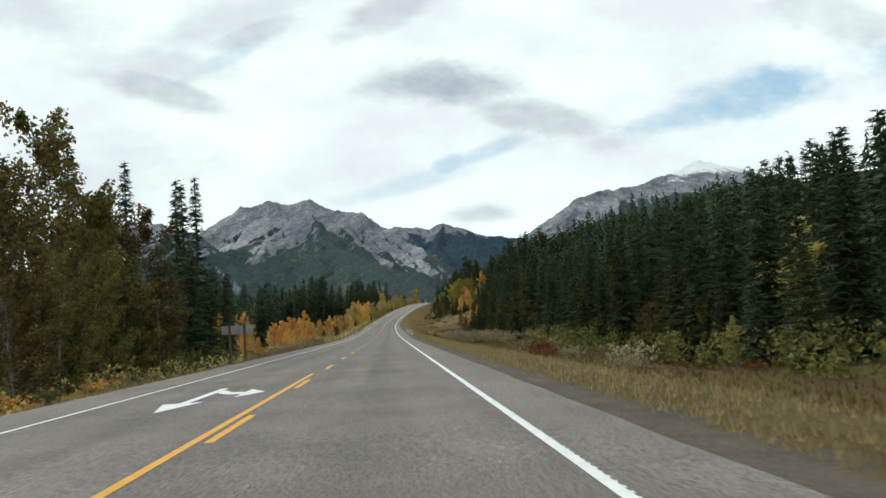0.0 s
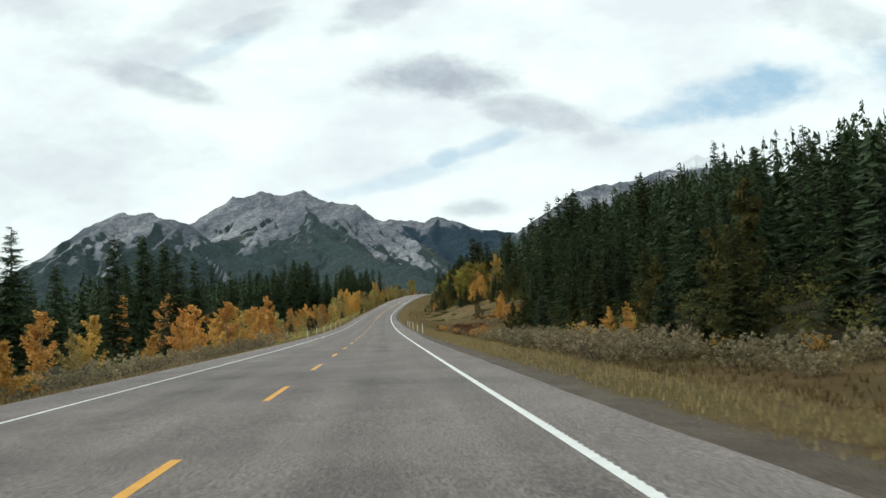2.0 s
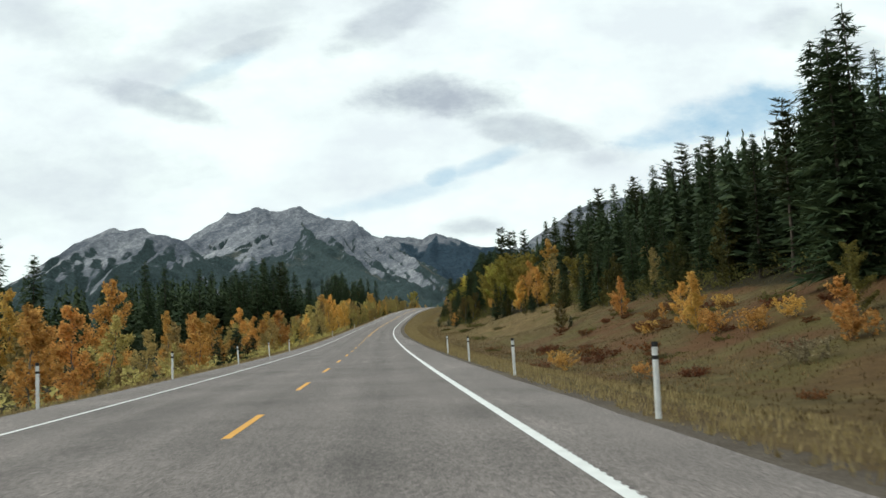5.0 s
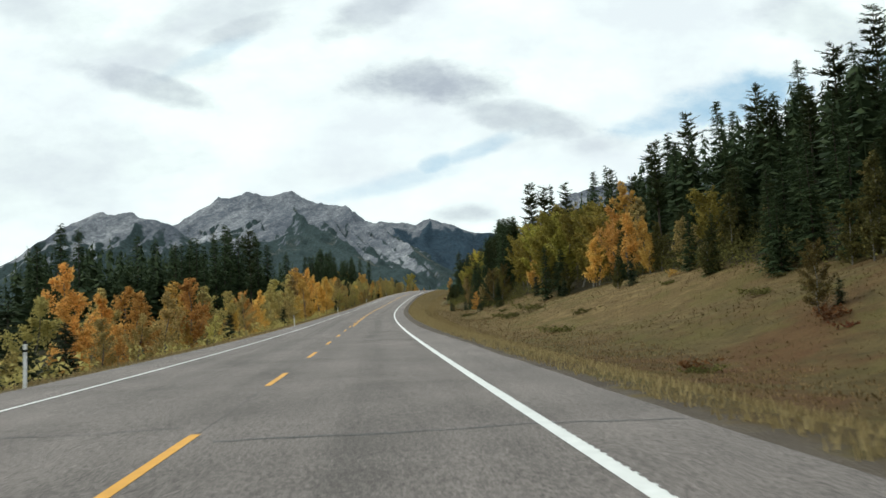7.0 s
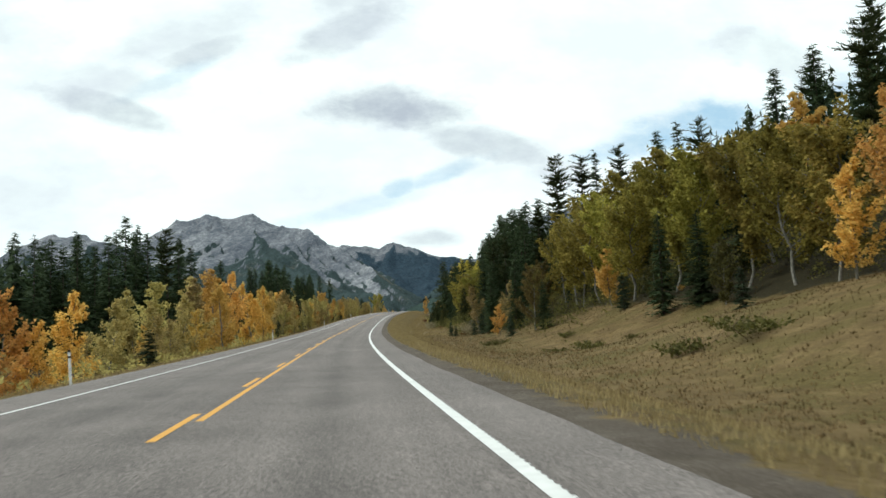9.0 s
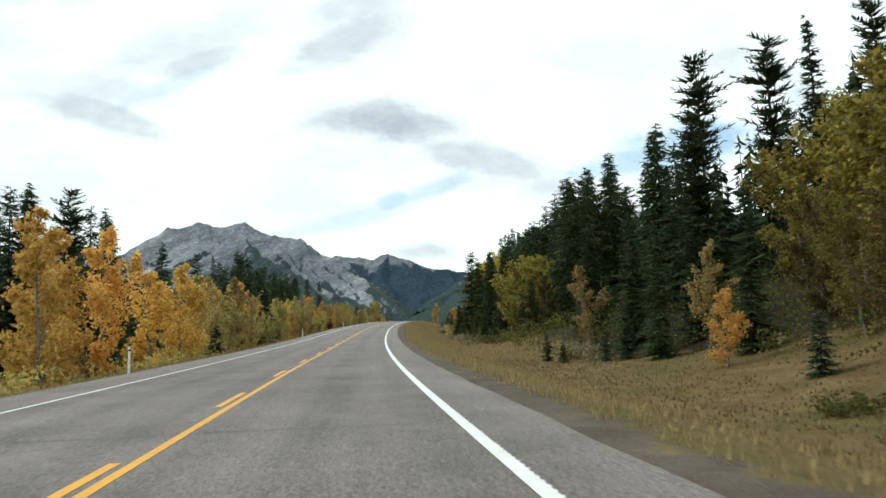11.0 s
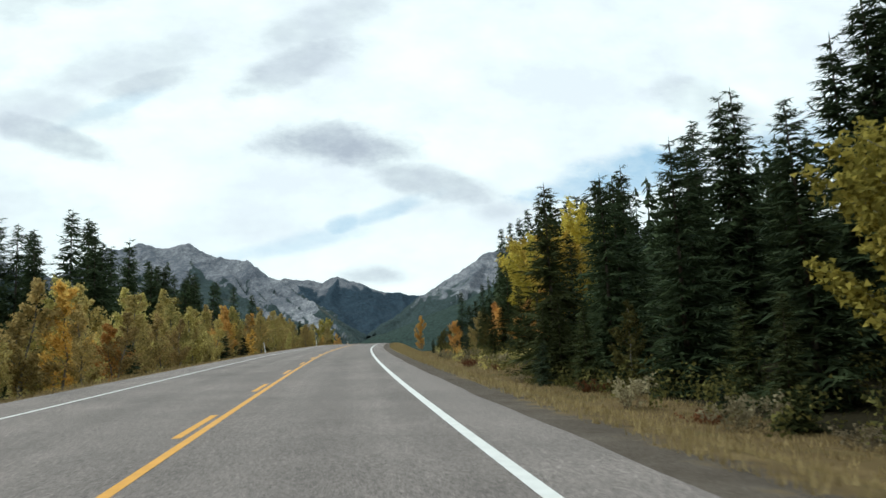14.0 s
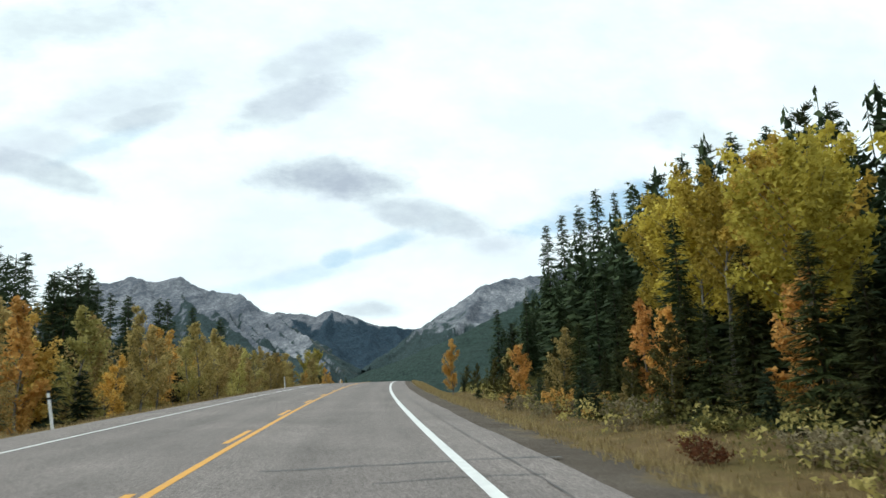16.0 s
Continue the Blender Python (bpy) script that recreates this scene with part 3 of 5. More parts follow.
ROCK = hazed_rock_mat("pale_hazed_limestone_and_forest")
# bluest forest on the farthest ridge: more distance haze in its colour
ROCK_BACK = hazed_rock_mat("far_hazed_limestone_and_forest", green=(0.036, 0.058, 0.080), pale=0.9)
ROCK_RIGHT = hazed_rock_mat("snow_dusted_hazed_limestone", snow=645, lean=-28)
WOODED = hazed_rock_mat("forested_slope", green=(0.040, 0.062, 0.054))
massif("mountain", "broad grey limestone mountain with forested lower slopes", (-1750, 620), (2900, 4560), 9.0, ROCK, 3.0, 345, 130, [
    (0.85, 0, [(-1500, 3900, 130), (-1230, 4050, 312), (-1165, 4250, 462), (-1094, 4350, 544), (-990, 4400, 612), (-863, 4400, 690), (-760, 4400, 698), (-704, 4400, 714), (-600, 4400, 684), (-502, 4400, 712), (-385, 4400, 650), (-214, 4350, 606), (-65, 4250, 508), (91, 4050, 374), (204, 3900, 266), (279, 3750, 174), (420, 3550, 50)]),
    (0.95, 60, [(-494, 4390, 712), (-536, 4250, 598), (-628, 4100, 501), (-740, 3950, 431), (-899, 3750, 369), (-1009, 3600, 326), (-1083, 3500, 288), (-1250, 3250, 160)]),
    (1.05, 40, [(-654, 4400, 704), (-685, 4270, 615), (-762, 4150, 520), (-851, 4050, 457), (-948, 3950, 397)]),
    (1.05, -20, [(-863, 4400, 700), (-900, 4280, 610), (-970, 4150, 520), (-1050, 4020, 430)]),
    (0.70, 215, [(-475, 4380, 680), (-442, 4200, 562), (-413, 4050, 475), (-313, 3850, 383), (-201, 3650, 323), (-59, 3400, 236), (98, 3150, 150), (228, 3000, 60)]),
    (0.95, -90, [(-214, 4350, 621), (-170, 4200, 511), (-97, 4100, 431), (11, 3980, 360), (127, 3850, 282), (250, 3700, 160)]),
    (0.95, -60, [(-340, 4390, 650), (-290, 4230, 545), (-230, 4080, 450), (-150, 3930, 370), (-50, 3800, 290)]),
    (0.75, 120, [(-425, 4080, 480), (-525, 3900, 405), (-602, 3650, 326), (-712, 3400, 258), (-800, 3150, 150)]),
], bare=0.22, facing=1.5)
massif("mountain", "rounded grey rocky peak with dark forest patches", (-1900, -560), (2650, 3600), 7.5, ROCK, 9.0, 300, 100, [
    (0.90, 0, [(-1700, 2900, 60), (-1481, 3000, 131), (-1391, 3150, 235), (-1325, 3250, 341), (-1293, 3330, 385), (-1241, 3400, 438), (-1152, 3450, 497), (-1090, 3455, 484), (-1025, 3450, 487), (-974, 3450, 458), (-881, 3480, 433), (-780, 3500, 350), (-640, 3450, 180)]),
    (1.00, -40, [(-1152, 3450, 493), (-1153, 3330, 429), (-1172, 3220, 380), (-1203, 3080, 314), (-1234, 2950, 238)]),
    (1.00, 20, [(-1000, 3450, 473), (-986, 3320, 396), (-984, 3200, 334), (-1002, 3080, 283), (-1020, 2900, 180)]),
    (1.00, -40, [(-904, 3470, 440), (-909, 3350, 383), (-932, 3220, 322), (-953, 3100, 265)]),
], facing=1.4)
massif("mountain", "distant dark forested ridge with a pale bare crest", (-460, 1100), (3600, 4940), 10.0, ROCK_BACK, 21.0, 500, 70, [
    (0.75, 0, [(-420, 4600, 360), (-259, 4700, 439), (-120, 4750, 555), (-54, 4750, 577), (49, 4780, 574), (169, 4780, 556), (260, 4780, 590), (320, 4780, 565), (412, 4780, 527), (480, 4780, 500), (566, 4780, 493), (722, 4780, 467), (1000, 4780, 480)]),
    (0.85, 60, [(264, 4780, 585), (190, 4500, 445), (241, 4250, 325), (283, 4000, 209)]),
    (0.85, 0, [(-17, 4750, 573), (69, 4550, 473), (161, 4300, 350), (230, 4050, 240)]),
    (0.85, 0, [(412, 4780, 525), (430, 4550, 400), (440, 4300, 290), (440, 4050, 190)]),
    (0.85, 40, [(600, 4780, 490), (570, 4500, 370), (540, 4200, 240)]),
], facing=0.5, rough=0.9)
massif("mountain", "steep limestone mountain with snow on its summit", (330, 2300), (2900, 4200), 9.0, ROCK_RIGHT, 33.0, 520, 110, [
    (0.85, -150, [(330, 3600, 210), (447, 3700, 280), (572, 3800, 376), (657, 3850, 422), (733, 3900, 476), (827, 3900, 538), (867, 3900, 562), (948, 3900, 594), (1030, 3900, 604)]),
    (0.85, 0, [(1030, 3900, 602), (1112, 3900, 612), (1186, 3900, 616), (1334, 3900, 664), (1512, 3900, 738), (1610, 3900, 700), (1737, 3900, 672), (2050, 3900, 560), (2300, 3850, 400)]),
    (1.00, -200, [(827, 3900, 530), (770, 3760, 430), (720, 3600, 330), (680, 3400, 220)]),
    (1.00, -160, [(1030, 3900, 600), (960, 3720, 470), (900, 3540, 360), (850, 3330, 240)]),
    (1.00, -40, [(1512, 3900, 730), (1430, 3720, 590), (1360, 3500, 450), (1300, 3250, 300)]),
    (1.00, -40, [(1250, 3900, 640), (1180, 3700, 500), (1120, 3480, 360)]),
], facing=-0.5)
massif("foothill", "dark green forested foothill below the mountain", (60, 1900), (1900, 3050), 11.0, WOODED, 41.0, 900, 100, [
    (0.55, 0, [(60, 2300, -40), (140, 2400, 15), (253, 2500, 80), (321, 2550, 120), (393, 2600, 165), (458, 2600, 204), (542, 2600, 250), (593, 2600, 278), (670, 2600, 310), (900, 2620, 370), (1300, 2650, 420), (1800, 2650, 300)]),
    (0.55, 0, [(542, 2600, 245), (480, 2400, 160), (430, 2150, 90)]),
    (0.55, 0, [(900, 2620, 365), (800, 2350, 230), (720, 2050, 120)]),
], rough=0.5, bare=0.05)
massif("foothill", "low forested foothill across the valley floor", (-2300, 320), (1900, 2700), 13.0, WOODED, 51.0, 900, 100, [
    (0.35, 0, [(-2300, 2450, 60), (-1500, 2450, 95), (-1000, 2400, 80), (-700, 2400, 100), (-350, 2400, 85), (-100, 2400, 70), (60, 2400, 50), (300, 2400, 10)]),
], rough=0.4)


# ---- plants ----
class Shape:
    """Collects verts and faces quickly."""

    def __init__(self):
        self.v, self.f, self.n = [], [], 0

    def add(self, verts, faces):
        verts, faces = np.asarray(verts, float), np.asarray(faces, int)
        self.v.append(verts)
        self.f.append(faces + self.n)
        self.n += len(verts)

    def mesh(self, name, material, smooth_=False):
        me = bpy.data.meshes.new(name)
        v = np.concatenate(self.v)
        sizes = {a.shape[1] for a in self.f}
        if len(sizes) == 1:
            f = np.concatenate(self.f)
            k = f.shape[1]
            me.vertices.add(len(v))
            me.vertices.foreach_set("co", v.reshape(-1))
            me.loops.add(f.size)
            me.loops.foreach_set("vertex_index", f.reshape(-1).astype(np.int32))
            me.polygons.add(len(f))
            me.polygons.foreach_set("loop_start", np.arange(0, f.size, k, dtype=np.int32))
        else:
            me.from_pydata(v.tolist(), [], [tuple(q) for a in self.f for q in a.tolist()])
        me.materials.append(material)
        if smooth_:
            me.polygons.foreach_set("use_smooth", [True] * len(me.polygons))
        me.update(calc_edges=True)
        me.validate()
        return me


def tube(shape, pts, radii, sides=6):
    pts = np.asarray(pts, float)
    n = len(pts)
    a = np.arange(sides) * 2 * np.pi / sides
    t = np.gradient(pts, axis=0)
    t /= np.linalg.norm(t, axis=1)[:, None] + 1e-9
    ref = np.where(np.abs(t[:, 2:3]) > 0.8, np.array([[1.0, 0, 0]]), np.array([[0, 0, 1.0]]))
    e1 = np.cross(t, ref)
    e1 /= np.linalg.norm(e1, axis=1)[:, None] + 1e-9
    e2 = np.cross(t, e1)
    ring = pts[:, None] + (e1[:, None] * np.cos(a)[None, :, None] + e2[:, None] * np.sin(a)[None, :, None]) * np.asarray(radii)[:, None, None]
    idx = np.arange(n * sides).reshape(n, sides)
    nx = np.roll(idx, -1, 1)
    q = np.stack([idx[:-1], nx[:-1], nx[1:], idx[1:]], -1).reshape(-1, 4)
    shape.add(ring.reshape(-1, 3), q)


def conifer_shapes(seed, h, r, bare=0.05, dense=1.0, pine=False, taper=0.66, fat=1.0):
    """Whorls of drooping boughs, each a fan of needle sprays, on a tapered trunk."""
    g = np.random.default_rng(seed)
    trunk, crown = Shape(), Shape()
    zz = np.linspace(-0.3, h, 9)
    bend = np.cumsum(g.normal(0, 0.02 * h / 12, (9, 2)), 0)
    rad = 0.012 * h * (1 - 0.93 * np.linspace(0, 1, 9)) + 0.01
    tube(trunk, np.c_[bend, zz], rad, 7)
    z = bare * h * g.uniform(0.8, 1.2)
    V, F = [], []
    k = 0
    while z < h - 0.1:
        f = z / h
        if pine:
            reach = r * (0.35 + 0.65 * np.sin(np.pi * min(1, (f - bare) / (1 - bare) * 0.80 + 0.16))) * g.uniform(0.6, 1.15)
            nb, rise0 = g.integers(3, 6), 0.25
        else:
            reach = r * ((1 - f) ** taper) * g.uniform(0.78, 1.12) + 0.06
            nb, rise0 = g.integers(5, 8), 0.55 * f ** 1.2 - 0.30
        a0 = g.uniform(0, 6.28)
        for b in range(nb):
            if g.random() < 0.08:
                continue
            az = a0 + b * 6.283 / nb + g.normal(0, 0.2)
            L = reach * g.uniform(0.65, 1.12)
            out = np.array([np.cos(az), np.sin(az), 0])
            lat = np.array([-np.sin(az), np.cos(az), 0])
            up = rise0 + g.normal(0, 0.10)
            base = np.array([np.interp(z, zz, bend[:, 0]), np.interp(z, zz, bend[:, 1]), z + g.normal(0, 0.17)])
            m = max(7, int((9 + 6.6 * L) * dense))
            for j in range(m):
                q = (j + g.uniform(0, 1)) / m
                p = base + out * (L * q) + np.array([0, 0, 1]) * (L * (up * q - 0.10 * q * q + (0.12 * q ** 3 if not pine else 0.2 * q * q)))
                sgn = 1 if j % 2 else -1
                sl = (0.24 + 0.34 * L * (1 - q)) * g.uniform(0.7, 1.3) / min(1.0, dense) ** 0.3
                w = sl * g.uniform(0.33, 0.52) * fat
                if q > 0.86:
                    dirn = out + lat * g.normal(0, 0.25)
                else:
                    dirn = out * g.uniform(0.45, 0.9) + lat * sgn * g.uniform(0.5, 1.0)
                dirn = dirn + np.array([0, 0, g.normal(-0.18 if not pine else 0.35, 0.28)])
                dirn /= np.linalg.norm(dirn)
                sidew = np.cross(dirn, np.array([0, 0, 1.0])) * 0.8 + g.normal(0, 0.35, 3)
                sidew /= np.linalg.norm(sidew)
                V += [p - sidew * w * 0.42, p + dirn * sl * 0.12 + sidew * w * 0.42, p + dirn * sl * 1.1]
                F.append((k, k + 1, k + 2))
                k += 3
        z += (0.30 if not pine else 0.36) * g.uniform(0.7, 1.3) * (0.6 + 0.4 * h / 12) 
    top = np.array([bend[-1, 0], bend[-1, 1], h])
    for a in (0.0, 1.57):
        w = np.array([np.cos(a), np.sin(a), 0]) * 0.05
        V += [top - [0, 0, 0.5] - w, top - [0, 0, 0.5] + w, top + [0, 0, 0.25]]
        F.append((k, k + 1, k + 2))
        k += 3
    crown.add(V, F)
    return trunk, crown


def leafy_shapes(seed, h, r, leaves=1400, size=0.13, stems=1, low=0.2, clump=0.55, round_=0.5):
    """Forked stems and limbs with clumps of small leaves near the limb ends and gaps between."""
    g = np.random.default_rng(seed)
    wood, crown = Shape(), Shape()
    limbs = []
    for s in range(stems):
        off = g.normal(0, 0.10 * r * (stems > 1) * 3, 2)
        n = 8
        t = np.linspace(0, 1, n)
        sway = np.cumsum(g.normal(0, 0.018 * h, (n, 2)), 0) + off + np.outer(t, off * 1.6)
        hh = h * (g.uniform(0.75, 1.0) if stems > 1 else 0.97)
        pts = np.c_[sway, t * hh - 0.15]
        r0 = 0.011 * h / (stems ** 0.4) + 0.008
        tube(wood, pts if stems == 1 else pts[::2], (r0 * (1 - 0.9 * t) + 0.004)[::1 if stems == 1 else 2], 6 if stems == 1 else 4)
        nl = int((24 if stems == 1 else 6) * max(1.0, h / 7))
        for i in range(nl):
            f = low + (0.97 - low) * (i + g.uniform(0, 1)) / nl
            p = np.array([np.interp(f, t, pts[:, 0]), np.interp(f, t, pts[:, 1]), f * hh])
            az = g.uniform(0, 6.28)
            q0 = (f - low) / (1 - low)
            prof = min(1.0, (q0 + 0.16) * 2.4) ** 0.6 * max(1 - q0, 0.05) ** round_ * 1.15
            L = r * prof * g.uniform(0.5, 1.15) + 0.12
            rise = g.uniform(0.55, 1.35) if stems == 1 else g.uniform(0.35, 0.95)
            out = np.array([np.cos(az), np.sin(az), 0])
            q = np.linspace(0, 1, 4)[:, None]
            limb = p + out * L * q + np.array([0, 0, 1]) * L * rise * q ** 1.3
            tube(wood, limb[::3], (r0 * 0.33 * (1 - f * 0.6) * (1 - 0.8 * q[:, 0]) + 0.003)[::3], 3)
            limbs.append((p, out, L, rise))
        limbs.append((pts[-2], np.array([0.0, 0.0, 0.0]), 0.16 * h / 2, 1.0))
    P, O = np.array([l[0] for l in limbs]), np.array([l[1] for l in limbs])
    L, rise = np.array([l[2] for l in limbs]), np.array([l[3] for l in limbs])
    share = (L + 0.25) * g.uniform(0.45, 1.3, len(L))
    pick = g.choice(len(L), leaves, p=share / share.sum())
    e = (0.18 + 0.86 * g.random(leaves) ** 0.8)[:, None]
    far = L[pick][:, None]
    pos = P[pick] + O[pick] * far * e + np.array([0, 0, 1.0]) * far * rise[pick][:, None] * e ** 1.3
    loose = clump * (0.30 + 0.34 * np.minimum(far, 1.6)) * (1.1 - 0.5 * e)
    pos = pos + g.normal(0, 1, (leaves, 3)) * loose * np.array([0.62, 0.62, 0.52]) * min(1.0, 0.4 + 0.4 * r)
    pos[:, 2] *= min(1.0, h / np.percentile(pos[:, 2], 99.3))
    pos[:, 2] = np.maximum(pos[:, 2], 0.08)
    nrm = g.normal(0, 1, (leaves, 3)) + np.array([0, 0, 0.5])
    nrm /= np.linalg.norm(nrm, axis=1)[:, None]
    t1 = np.cross(nrm, g.normal(0, 1, (leaves, 3)))
    t1 /= np.linalg.norm(t1, axis=1)[:, None]
    t2 = np.cross(nrm, t1)
    sz = (size * g.uniform(0.6, 1.35, leaves))[:, None]
    V = np.stack([pos - t1 * sz * 0.8 - t2 * sz * 0.75, pos - t1 * sz * 0.6 + t2 * sz * 0.75, pos + t1 * sz], 1).reshape(-1, 3)
    crown.add(V, np.arange(leaves * 3).reshape(-1, 3))
    return wood, crown


class Far:
    """A plant of the distant stands; all of its kind end up in one piece."""

    def __init__(self, name, wood, crown, wood_mat, leaf):
        self.name, self.spots = name, []
        self.layers = [(wood, wood_mat), (crown, leaf)]


def join(name, label, kinds):
    """The distant plants of some kinds as one object, a material slot for each bark and leaf."""
    V, F, M, mats, n = [], [], [], [], 0
    for kind in kinds:
        for shape, material in kind.layers:
            if material not in mats:
                mats.append(material)
            v, f = np.concatenate(shape.v), np.concatenate([a[:, [0, 1, 2, 2 if a.shape[1] == 3 else 3]] for a in shape.f])
            for m in kind.spots:
                a = np.array(m)
                V.append(v @ a[:3, :3].T + a[:3, 3])
                F.append(f + n)
                M.append(np.full(len(f), mats.index(material)))
                n += len(v)
    V, F, M = np.concatenate(V), np.concatenate(F), np.concatenate(M)
    tri = F[:, 2] == F[:, 3]
    order = np.concatenate([np.where(tri)[0], np.where(~tri)[0]])
    k = int(tri.sum())
    loops = np.concatenate([F[tri][:, :3].reshape(-1), F[~tri].reshape(-1)])
    start = np.concatenate([np.arange(k) * 3, 3 * k + np.arange(len(F) - k) * 4])
    me = bpy.data.meshes.new(name)
    for m in mats:
        me.materials.append(m)
    me.vertices.add(len(V))
    me.vertices.foreach_set("co", V.reshape(-1))
    me.loops.add(len(loops))
    me.loops.foreach_set("vertex_index", loops.astype(np.int32))
    me.polygons.add(len(F))
    me.polygons.foreach_set("loop_start", start.astype(np.int32))
    me.polygons.foreach_set("material_index", M[order].astype(np.int32))
    me.update(calc_edges=True)
    return tagged(new(name, me), label, "woods", kind="stuff")


def plant(name, wood, crown, wood_mat, leaf, label, category, crown_name="crown", wood_name="trunk", group=""):
    ob = new(name)
    a = new(wood_name, wood.mesh(wood_name, wood_mat, True))
    b = new(crown_name, crown.mesh(crown_name, leaf))
    a.parent = b.parent = ob
    return tagged(ob, label, category, group)


used = {}


def put(master, y, d, height=1.0, spin=None, lean=0.0, sink=0.12, wide=None):
    """A copy of a plant at the roadside, height times as tall."""
    p = at(y, d, -sink)
    g = random.random() * 6.28 if spin is None else spin
    w = height if wide is None else wide
    m = Matrix.Translation(p) @ Matrix.Rotation(lean, 4, "Y") @ Matrix.Rotation(g, 4, "Z") @ Matrix.Diagonal((w, w, height, 1))
    if isinstance(master, Far):
        master.spots.append(m)
        return None
    if master.name not in used:
        used[master.name] = True
        master.matrix_basis = m
        return master
    ob = copy_thing(master, Matrix.Identity(4))
    ob.matrix_basis = m
    return ob


SP = "tall dark green spruce with drooping boughs on the forest edge"
spruces = [plant("spruce_tree", *conifer_shapes(11 + i, 12.0, rr, 0.05, 1.12, fat=0.74), BARK, SPRUCE, SP, "tree", group="roadside spruces") for i, rr in enumerate((2.7, 3.0, 2.4, 3.3))]
distant = [Far("spruce_tree", *conifer_shapes(41 + i, 12.0, rr, 0.04, 0.52), BARK, SPRUCE) for i, rr in enumerate((2.5, 2.9, 2.2))]
slim = [plant("spruce_tree", *conifer_shapes(31 + i, 12.0, rr, 0.14, 1.0, False, 0.85), BARK, SPRUCE, "slender dark spruce with a narrow spire", "tree", group="roadside spruces") for i, rr in enumerate((1.5, 1.75))]
mossy = [plant("spruce_tree", *conifer_shapes(61 + i, 9.0, rr, 0.03, 1.3, fat=0.74), BARK, MOSSY, "olive-green spruce with boughs down to the grass", "tree", group="edge spruces") for i, rr in enumerate((2.3, 2.7))]
young = [plant("young_spruce", *conifer_shapes(51 + i, 4.0, 1.25, 0.03, 1.2), BARK, SPRUCE_BLUE, "young blue-green spruce with boughs to the ground", "tree", group="young spruces") for i in range(2)]
pines = [plant("pine_tree", *conifer_shapes(71 + i, 12.0, 1.9, 0.38, 1.3, True), BARK, PINE, "lodgepole pine with a bare trunk and tufted crown", "tree", group="hillside pines") for i in range(3)]


def grove(leaf, tone, seeds, h, r, leaves, size, low=0.07, bark=PALE_BARK, stems=1, round_=0.45):
    return [plant("aspen_tree", *leafy_shapes(s, h, r, leaves, size, stems, low, 0.5, round_), bark, leaf, f"{tone} aspen with pale bark in autumn leaf", "tree", group=f"{tone} aspens") for s in seeds]


def far_grove(leaf, seeds, h, r, leaves, size, low=0.06, round_=0.75):
    return [Far("aspen_tree", *leafy_shapes(q, h, r, leaves, size, 1, low, 0.5, round_), PALE_BARK, leaf) for q in seeds]


gold = far_grove(GOLD, (101, 102), 7.0, 1.5, 1700, 0.135, round_=0.8)
olive = far_grove(OLIVE, (121, 122), 7.0, 1.5, 1700, 0.135)
lime = far_grove(LIME, (131, 132), 9.0, 2.7, 2200, 0.195, 0.16, round_=0.4)
dull = far_grove(DULL, (141, 145), 9.0, 2.2, 3000, 0.15, 0.04)
orange = grove(ORANGE, "orange", (111, 112, 113), 5.0, 1.25, 2500, 0.088, 0.06, round_=0.8)
near_gold = grove(GOLD, "golden yellow", (103, 104, 105), 7.0, 1.5, 3400, 0.092, 0.10, round_=0.8)
near_olive = grove(OLIVE, "olive and yellow", (123, 124, 125, 126), 7.0, 1.5, 3400, 0.092, 0.07, round_=0.75)
near_lime = grove(LIME, "yellow-green", (133, 134, 135), 9.0, 2.6, 6500, 0.122, 0.18, round_=0.4)
bright = grove(BRIGHT, "bright yellow", (151, 152), 9.0, 2.5, 6500, 0.110, 0.36, round_=0.45)
tall_orange = grove(ORANGE, "tall orange", (114, 115), 8.0, 1.6, 4600, 0.092, 0.08, round_=0.75)
near_dull = grove(TAWNY, "tawny green", (142, 143, 144), 9.0, 2.3, 8000, 0.088, 0.04)
FINE = {id(gold): near_gold, id(olive): near_olive, id(lime): near_lime, id(dull): near_dull}


def bushes(leaf, tone, name, seeds, h, r, leaves, size):
    return [plant(name, *leafy_shapes(s, h, r, leaves, size, 5, 0.12, 0.45, 0.35), TWIG, leaf, f"{tone} {name.replace('_', ' ')} on the verge", "shrub", "foliage", "stem", f"{tone} shrubs") for s in seeds]


sage = bushes(SAGE, "pale grey-brown", "willow_shrub", (201, 202), 1.5, 0.9, 620, 0.085)
rust = bushes(RUST, "rust-red", "birch_shrub", (211, 212), 0.9, 0.8, 420, 0.08)
amber = bushes(ORANGE, "orange", "birch_shrub", (221, 222), 1.8, 1.0, 620, 0.10)
green = bushes(DULL, "dull green", "juniper_shrub", (231,), 0.8, 1.2, 600, 0.09)

random.seed(5)
R = random.uniform
pick = random.choice
spruce, pine = spruces, pines
SPRUCE_H = SLIM_H = PINE_H = 12.0
GOLD_H = OLIVE_H = 7.0
LIME_H = DULL_H = 9.0
ORANGE_H, YOUNG_H, AMBER_H = 5.0, 4.0, 1.8


